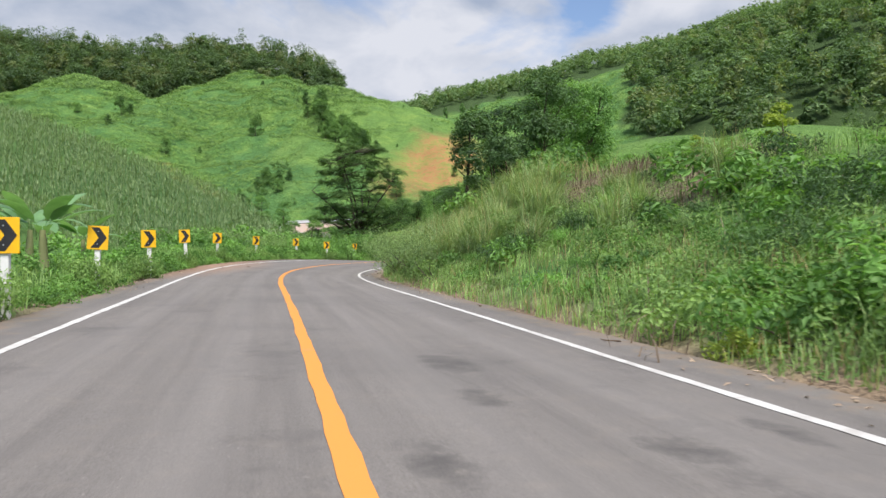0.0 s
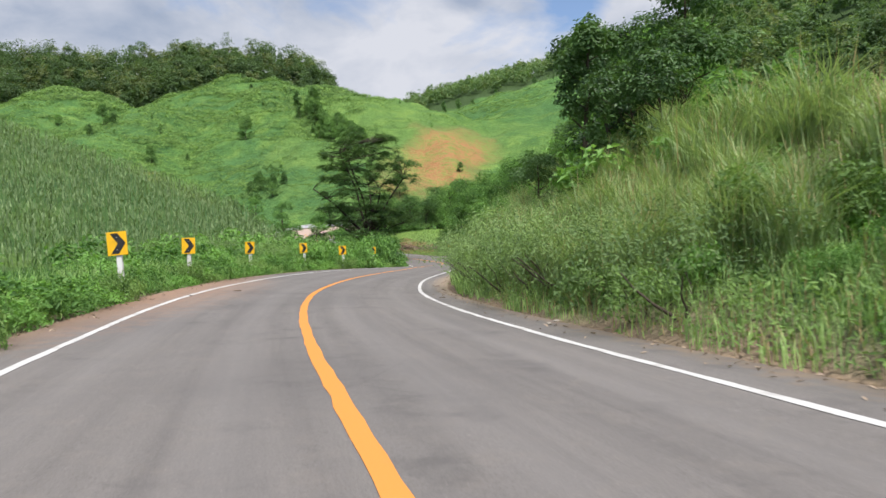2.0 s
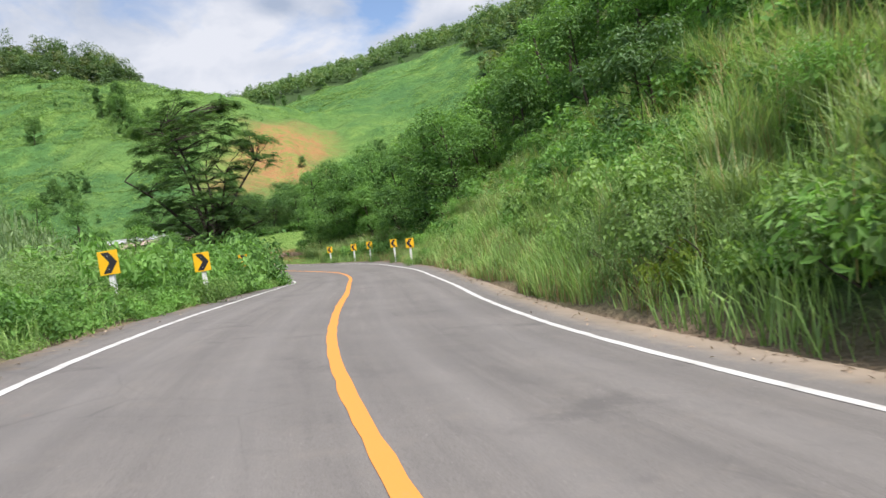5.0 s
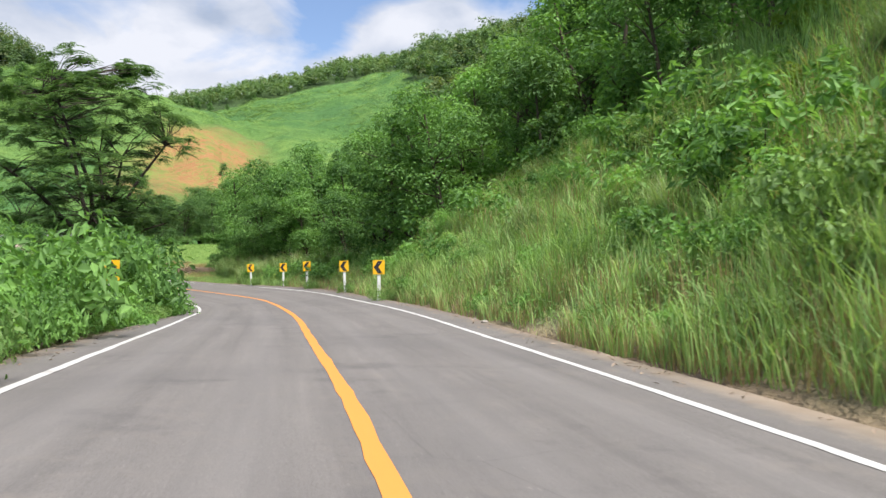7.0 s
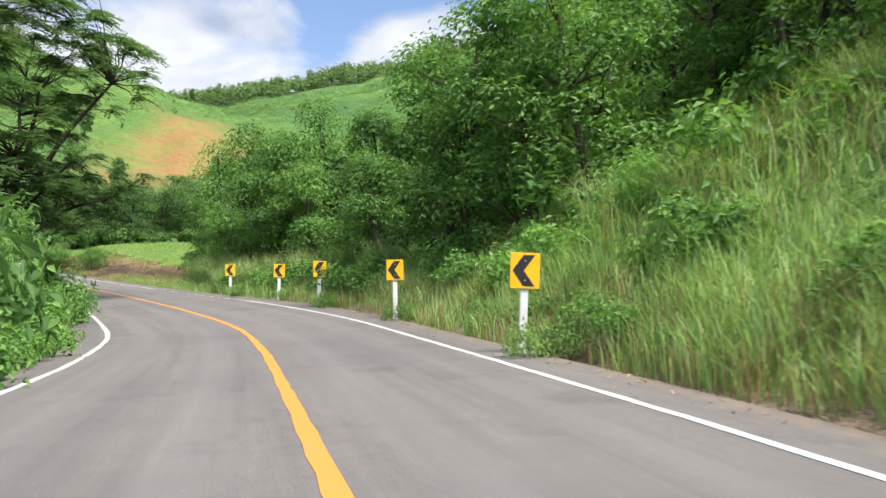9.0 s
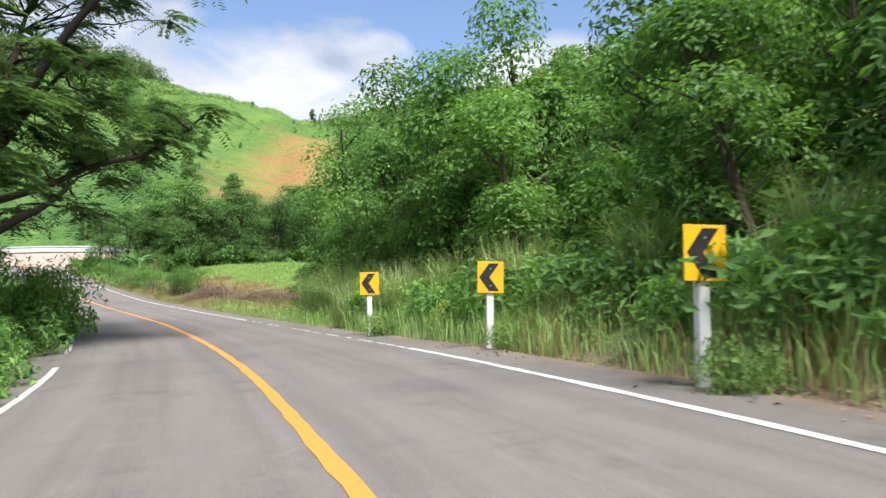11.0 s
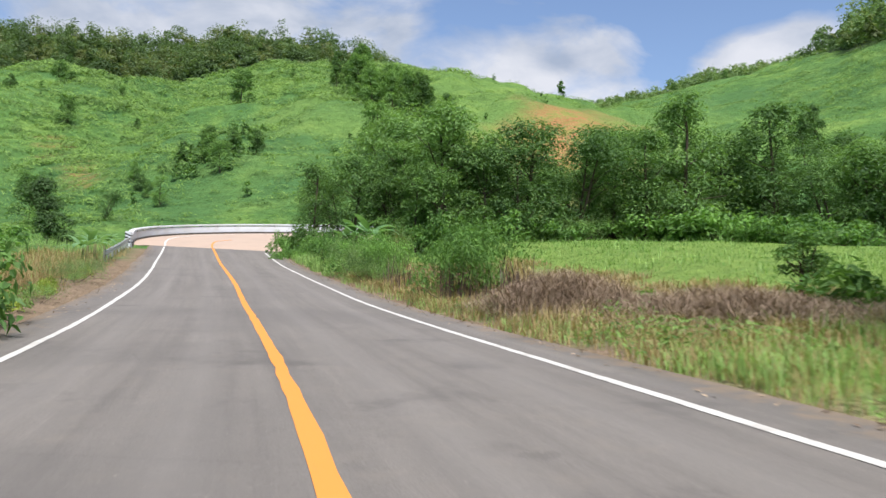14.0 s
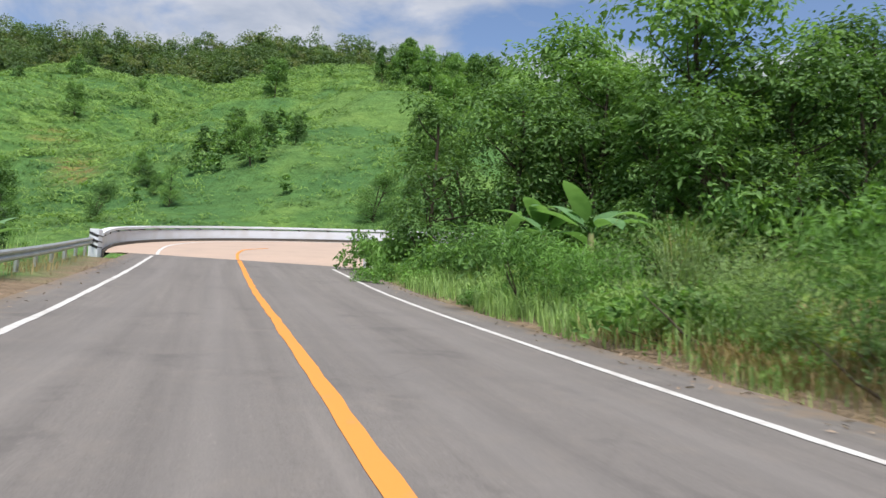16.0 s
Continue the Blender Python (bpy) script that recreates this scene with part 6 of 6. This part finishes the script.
def build_leafy_weeds():
    """Broad-leaved weeds between the grasses."""
    rng = np.random.default_rng(57)
    PP = []
    for n, ylo, yhi, lo, hi, top in [(40000, -6, 42, 4.7, 8.5, 0.75), (34000, -6, 50, 8, 19, 0.9), (34000, 40, 100, 4.8, 9, 1.1), (7000, 98, 134, 5.0, 9, 0.8), (13000, 5, 100, -8, -4.75, 0.55), (9000, 100, 150, -8, -4.7, 0.8), (4500, 172, 192, 4.7, 8, 0.7), (6000, 130, 160, 4.7, 7.5, 0.45)]:
        P, e = along(rng, n, ylo, yhi, lo, hi)
        patch = rough2(P[:, 0], P[:, 1], 2.6, 46) * 0.7 + rough2(P[:, 0], P[:, 1], 1.0, 47) * 0.4
        keep = (rng.random(n) < np.clip(0.45 + patch * 1.3, 0.0, 1)) & (rng.random(n) > 0.8 * bare_bank(P[:, 0], P[:, 1])) & (e > 0.3 + 0.25 * rough2(P[:, 1], 0 * P[:, 1], 1.7, 43))
        P, patch, e = P[keep], patch[keep], e[keep]
        P[:, 2] += top * np.clip(0.5 + patch, 0.2, 1.3) * rng.random(len(P)) ** 0.6 * np.clip(e / 1.2, 0.35, 1)
        PP.append(P)
    P = np.concatenate(PP)
    N = unit(np.array([-0.2, -0.3, 0.9]) + 0.6 * rng.normal(size=P.shape))
    V, Q = leaves(P, N, 0.115, 0.042, rng, 0.4)
    scatter_stuff("leafy_weeds", "mixed broad-leaved green weeds on the verges", "weeds", V, Q, None, LEAF["weed"])


build_leafy_weeds()


def reed_clump(seed=3):
    """A tussock of tall cane grass: arching ribbon leaves."""
    rng = np.random.default_rng(seed)
    n = 330
    P = np.c_[rng.normal(size=(n, 2)) * 0.26, np.zeros(n)]
    V, Q, T = blades(P, 1.9, 0.026, rng, 0.6)
    t = new("cane_grass")
    part("leaves", mesh_np("leaves", V, Q, T, [LEAF["cane"]]), t)
    V, Q, T = blades(P[:24], 2.2, 0.018, rng, 0.25)
    part("flower_stalk", mesh_np("flower_stalk", V, Q, T, [LEAF["dry"]]), t, "pale seed heads")
    return t


_rng = np.random.default_rng(66)
for k in range(70):
    y = _rng.uniform(22, 100)
    c, d, _, _ = road_at(y)
    l = _rng.uniform(5.8, 13)
    plant("reed", reed_clump, float(c) + l * math.sqrt(1 + float(d) ** 2), y, _rng.uniform(0.6, 1.05), _rng.uniform(0, 360), "tussock of tall arching cane grass", "cane grass", "cane grass on the bank")
for k in range(34):
    y, l = _rng.uniform(24, 50), _rng.uniform(6.6, 12)
    c, d, _, _ = road_at(y)
    plant("reed", reed_clump, float(c) + l * math.sqrt(1 + float(d) ** 2), y, _rng.uniform(0.5, 0.8), _rng.uniform(0, 360), "tussock of tall arching cane grass", "cane grass", "cane grass on the bank")
for k in range(40):
    y, l = _rng.uniform(29, 50), _rng.uniform(5.5, 7.6)
    c, d, _, _ = road_at(y)
    plant("reed", reed_clump, float(c) + l * math.sqrt(1 + float(d) ** 2), y, _rng.uniform(0.6, 0.85), _rng.uniform(0, 360), "tussock of tall arching cane grass", "cane grass", "cane grass on the bank")
for x, y, s in [(2.6, 33.8, 1.1), (3.6, 35.0, 1.2), (4.4, 33.2, 1.2), (-2.2, 130.5, 0.9), (-1.0, 128, 1.0), (0.5, 131.5, 1.0), (-2.0, 137, 1.0), (-2.6, 140, 0.9), (-2.4, 143, 1.0), (-3.2, 146, 0.9), (-16.9, 181.4, 1.0), (1.5, 121, 1.0), (2.4, 117, 1.0), (3.0, 113, 1.0), (-0.2, 134.2, 0.8),
                (-2.5, 135.8, 1.05), (-1.8, 138.5, 1.2), (-1.3, 134.3, 1.1), (-0.9, 136.6, 1.3), (-1.0, 132.2, 1.1), (-1.7, 141.2, 1.2), (-0.2, 129.8, 1.1), (-2.3, 144.4, 1.1), (0.4, 133.6, 1.3), (0.7, 127.2, 1.1), (1.6, 124.2, 1.1), (-0.6, 139.4, 1.3),
                (-2.2, 48.0, 0.75), (-1.2, 49.6, 0.85), (-2.0, 51.5, 0.8), (-0.8, 53.2, 0.9), (-1.6, 55.4, 0.85), (-0.6, 47.2, 0.9), (-0.4, 57.4, 0.9), (-1.4, 59.6, 0.85), (0.2, 51.0, 1.0), (0.4, 55.2, 1.0)]:
    plant("reed", reed_clump, x, y, s, x * 77 % 360, "tussock of tall arching cane grass", "cane grass", "cane grass on the bank")


# ---------------------------------------------------------------- maize and hillside weeds
def build_maize():
    rng = np.random.default_rng(21)
    gx, gy = np.meshgrid(np.arange(-118, -15, 0.9), np.arange(62, 134, 0.62))
    x, y = gx.ravel() + rng.normal(size=gx.size) * 0.18, gy.ravel() + rng.normal(size=gx.size) * 0.14
    keep = (np.abs(natural(x, y) - maize_hill(x, y)) < 1.6) & (lateral(x, y) < -15) & (y < np.interp(x, [-118, -70, -40, -18], [140, 130, 121, 115])) & (rng.random(len(x)) < 0.88)
    x, y = x[keep], y[keep]
    if len(x) > 11000:
        k = rng.choice(len(x), 11000, replace=False)
        x, y = x[k], y[k]
    n, m = len(x), 6
    P = np.repeat(np.stack([x, y, ground_height(x, y)], 1), m, 0)
    P[:, 2] += np.tile(np.linspace(0.1, 1.55, m), n)
    V, Q, T = blades(P, 0.55, 0.075, rng, 1.0)
    S, SQ, ST = blades(np.stack([x, y, ground_height(x, y)], 1), 2.3, 0.045, rng, 0.06)
    o = len(V)
    scatter_stuff("maize_field", "rows of dull green maize covering the slope", "maize", np.concatenate([V, S]), np.concatenate([Q, SQ + o]), np.concatenate([T, ST + o]), LEAF["corn"])


build_maize()


def build_hill_weeds():
    """Tussocks of rank grass and weeds: low mounds of leaf tufts over the slopes."""
    rng = np.random.default_rng(23)
    n = 120000
    x, y = rng.uniform(-260, 130, n), 200 + 340 * rng.random(n) ** 1.25
    h = ground_height(x, y)
    patch = rough2(x, y, 26, 51) * 0.5 + rough2(x, y, 8, 52) * 0.5
    red = np.hypot((x - 0.2 * (y - 288)) / 15, (y - 286) / 42) < 1.1
    seen = np.abs(np.degrees(np.arctan2(x + 14, y - 130)) + 4) < 36
    keep = seen & (rng.random(n) < np.clip(0.55 + patch * 0.8, 0.06, 1)) & (forest_mask(x, y, h) < 0.4) & ~on_deck(x, y) & ~(red & (rng.random(n) < 0.8)) & (rng.random(n) < np.clip(420 / (y + 60), 0.3, 1))
    x, y, patch = x[keep][:27000], y[keep][:27000], patch[keep][:27000]
    hx, hy = rng.uniform(16, 110, 2600), rng.uniform(80, 124, 2600)
    x, y, patch = np.r_[x, hx], np.r_[y, hy], np.r_[patch, 0.3 * rough2(hx, hy, 6, 52) - 0.4]
    fine = np.where((x > -28 + 0.06 * (y - 250)) | (y < 200), 0.45, 1.0)
    m = 17
    r = np.repeat(np.clip(0.34 + (y - 195) * 0.0046, 0.22, 1.4) * (1 + 0.6 * patch) * rng.uniform(0.6, 1.4, len(x)) * fine, m)
    D = unit(rng.normal(size=(len(r), 3)))
    D[:, 2] = np.abs(D[:, 2])
    P = np.stack([np.repeat(x, m), np.repeat(y, m), np.repeat(ground_height(x, y), m)], 1) + D * r[:, None] * np.array([1.5, 1.1, 0.75])
    N = unit(D + np.array([0, -0.2, 0.5]) + 0.3 * rng.normal(size=P.shape))
    V, T = sprigs(P, N, 0.95 * r, 0.17 * r, rng)
    scatter_stuff("hillside_weeds", "patchy bright green weeds and scrub on the hills", "scrub", V, None, T, LEAF["slope"])


build_hill_weeds()


# ---------------------------------------------------------------- dead brush, stalks, litter
def build_litter():
    rng = np.random.default_rng(71)
    # heap of cut brush in the pasture
    n = 24000
    a = rng.normal(size=(n, 2))
    main = rng.random(n) < 0.6
    x = np.where(main, -9.4 + a[:, 0] * 1.15, -6.3 + a[:, 0] * 1.5)
    y = np.where(main, 157.8 + a[:, 1] * 1.1, 155.8 + a[:, 1] * 1.2)
    x = np.where(lateral(x, y) < 5.1, x + 2.5, x)
    h = np.where(main, 0.95, 0.6) * np.exp(-0.5 * (a**2).sum(1) * 0.7) * rng.random(n)
    P = np.stack([x, y, ground_height(x, y) + h], 1)
    V, Q, T = blades(P, 0.26, 0.010, rng, 2.6)
    scatter_stuff("dead_brush", "heap of dry brown cut brush in the pasture", "brush heap", V, Q, T, LEAF["dead"])
    # standing withered stalks
    n = 820
    y = rng.uniform(159.5, 170.5, n)
    c, d, _, _ = road_at(y)
    x = c + rng.uniform(5.2, 8.4, n) * np.sqrt(1 + d * d)
    keep = rough2(x, y, 1.1, 63) > 0.0
    x, y = x[keep], y[keep]
    V, Q, T = blades(np.stack([x, y, ground_height(x, y)], 1), 1.0 + 0.3 * rng.normal(size=len(x)).clip(-1.5, 1.5), 0.030, rng, 0.2)
    scatter_stuff("withered_stalks", "standing withered dark brown stalks beside the road", "stalks", V, Q, T, LEAF["stalk"])
    n = 20000
    x, y = rng.uniform(2, 16, n), rng.uniform(8, 42, n)
    keep = rng.random(n) < 0.05 + 0.75 * bare_bank(x, y)
    x, y = x[keep], y[keep]
    h = 0.5 + 0.5 * np.clip(rough2(x, y, 1.6, 61), 0, 1)
    V, Q, T = blades(np.stack([x, y, ground_height(x, y)], 1), h, 0.022, rng, 0.7)
    scatter_stuff("withered_weeds", "withered brown weeds on the bare bank", "weeds", V, Q, T, LEAF["withered"])
    # leaf litter
    n = 9000
    y = rng.uniform(-4, 192, n)
    side = np.where(rng.random(n) < 0.62, 1.0, -1.0)
    lat = side * (PAVED + 0.15 + 0.38 * rng.normal(size=n))
    keep = (np.abs(lat) > 3.5) & (rough2(y, 0 * y, 3.0, 71) + rng.random(n) > 0.35)
    y, lat = y[keep], lat[keep]
    P = road_point(y, lat, 0.012)
    P[:, 2] = np.where(np.abs(lat) > PAVED, np.maximum(ground_height(P[:, 0], P[:, 1]) + 0.02, P[:, 2] - 0.15), P[:, 2])
    N = unit(np.array([0, 0, 1.0]) + 0.25 * rng.normal(size=P.shape))
    V, Q = leaves(P, N, 0.10, 0.035, rng, 0.0)
    scatter_stuff("leaf_litter", "dry brown leaves and straw on the road margins", "leaf litter", V, Q, None, LEAF["dead"])
    # twigs on the margins, each a thing
    spots = [(129.5, -3.9, 0.7), (131.0, -4.0, 0.6), (132.4, -3.7, 0.8), (133.4, -3.9, 0.5), (128.4, -4.1, 0.6), (148.5, -4.6, 0.7), (149.6, -4.3, 0.6), (10.4, 4.1, 0.35), (17.0, 4.0, 0.3), (44.0, 4.2, 0.5), (47.5, 4.1, 0.35), (38.6, 3.75, 0.3), (140.0, 4.2, 0.8), (6.5, -4.3, 0.6), (40.8, -2.3, 0.3), (38.0, -3.2, 0.25)]
    for k, (y, l, s) in enumerate(spots):
        r = np.random.default_rng(400 + k)
        L, rr = limb(r, (0, 0, 0), (1, 0.1, 0.0), s, 0.012, 6, 0.5, 0.0)
        L[:, 2] = 0.012 + np.abs(L[:, 2]) * 0.1
        pieces = [tube(L, rr, 5)]
        for q in (2, 4):
            B, br = limb(r, L[q], (0.6, r.uniform(-1, 1), 0.02), s * 0.4, 0.007, 3, 0.4, 0.0)
            B[:, 2] = np.abs(B[:, 2]) * 0.3 + 0.008
            pieces.append(tube(B, br, 4))
        V, Q = merge(pieces)
        o = new("twig", mesh_np("twig", V, Q, None, [STALK], True))
        p = road_point(np.array(y), np.array(l), 0.004)
        o.matrix_world = pose(*p, 0, 0, r.uniform(0, 360))
        tagged(o, "fallen brown twig lying on the road margin", "twig", "fallen twigs")
    for k, (y, l, s) in enumerate([(78.6, 4.25, 0.10), (80.5, 4.5, 0.13), (77.2, 4.4, 0.09), (83.0, 4.7, 0.08), (90.0, 4.5, 0.1), (72.5, 4.5, 0.11), (29.6, 4.0, 0.05), (30.1, 4.3, 0.06), (88.2, 4.6, 0.09), (94.0, 4.5, 0.08)]):
        bm = bmesh.new()
        bmesh.ops.create_icosphere(bm, subdivisions=2, radius=1.0)
        for v in bm.verts:
            v.co *= 1 + 0.28 * noise.noise(v.co * 1.3 + Vector((k * 3.1, 0, 0)))
        o = new("stone", to_mesh(bm, "stone", STONE))
        p = road_point(np.array(y), np.array(l), 0.0)
        z = p[2] if l < PAVED else max(p[2] - 0.1, rest_z(p[0], p[1]))
        o.matrix_world = pose(p[0], p[1], z + s * 0.2, 0, 0, k * 50) @ Matrix.Diagonal((s, s * 0.7, s * 0.45, 1))
        tagged(o, "pale broken stone lying on the verge", "stone", "stones on the verge")


build_litter()
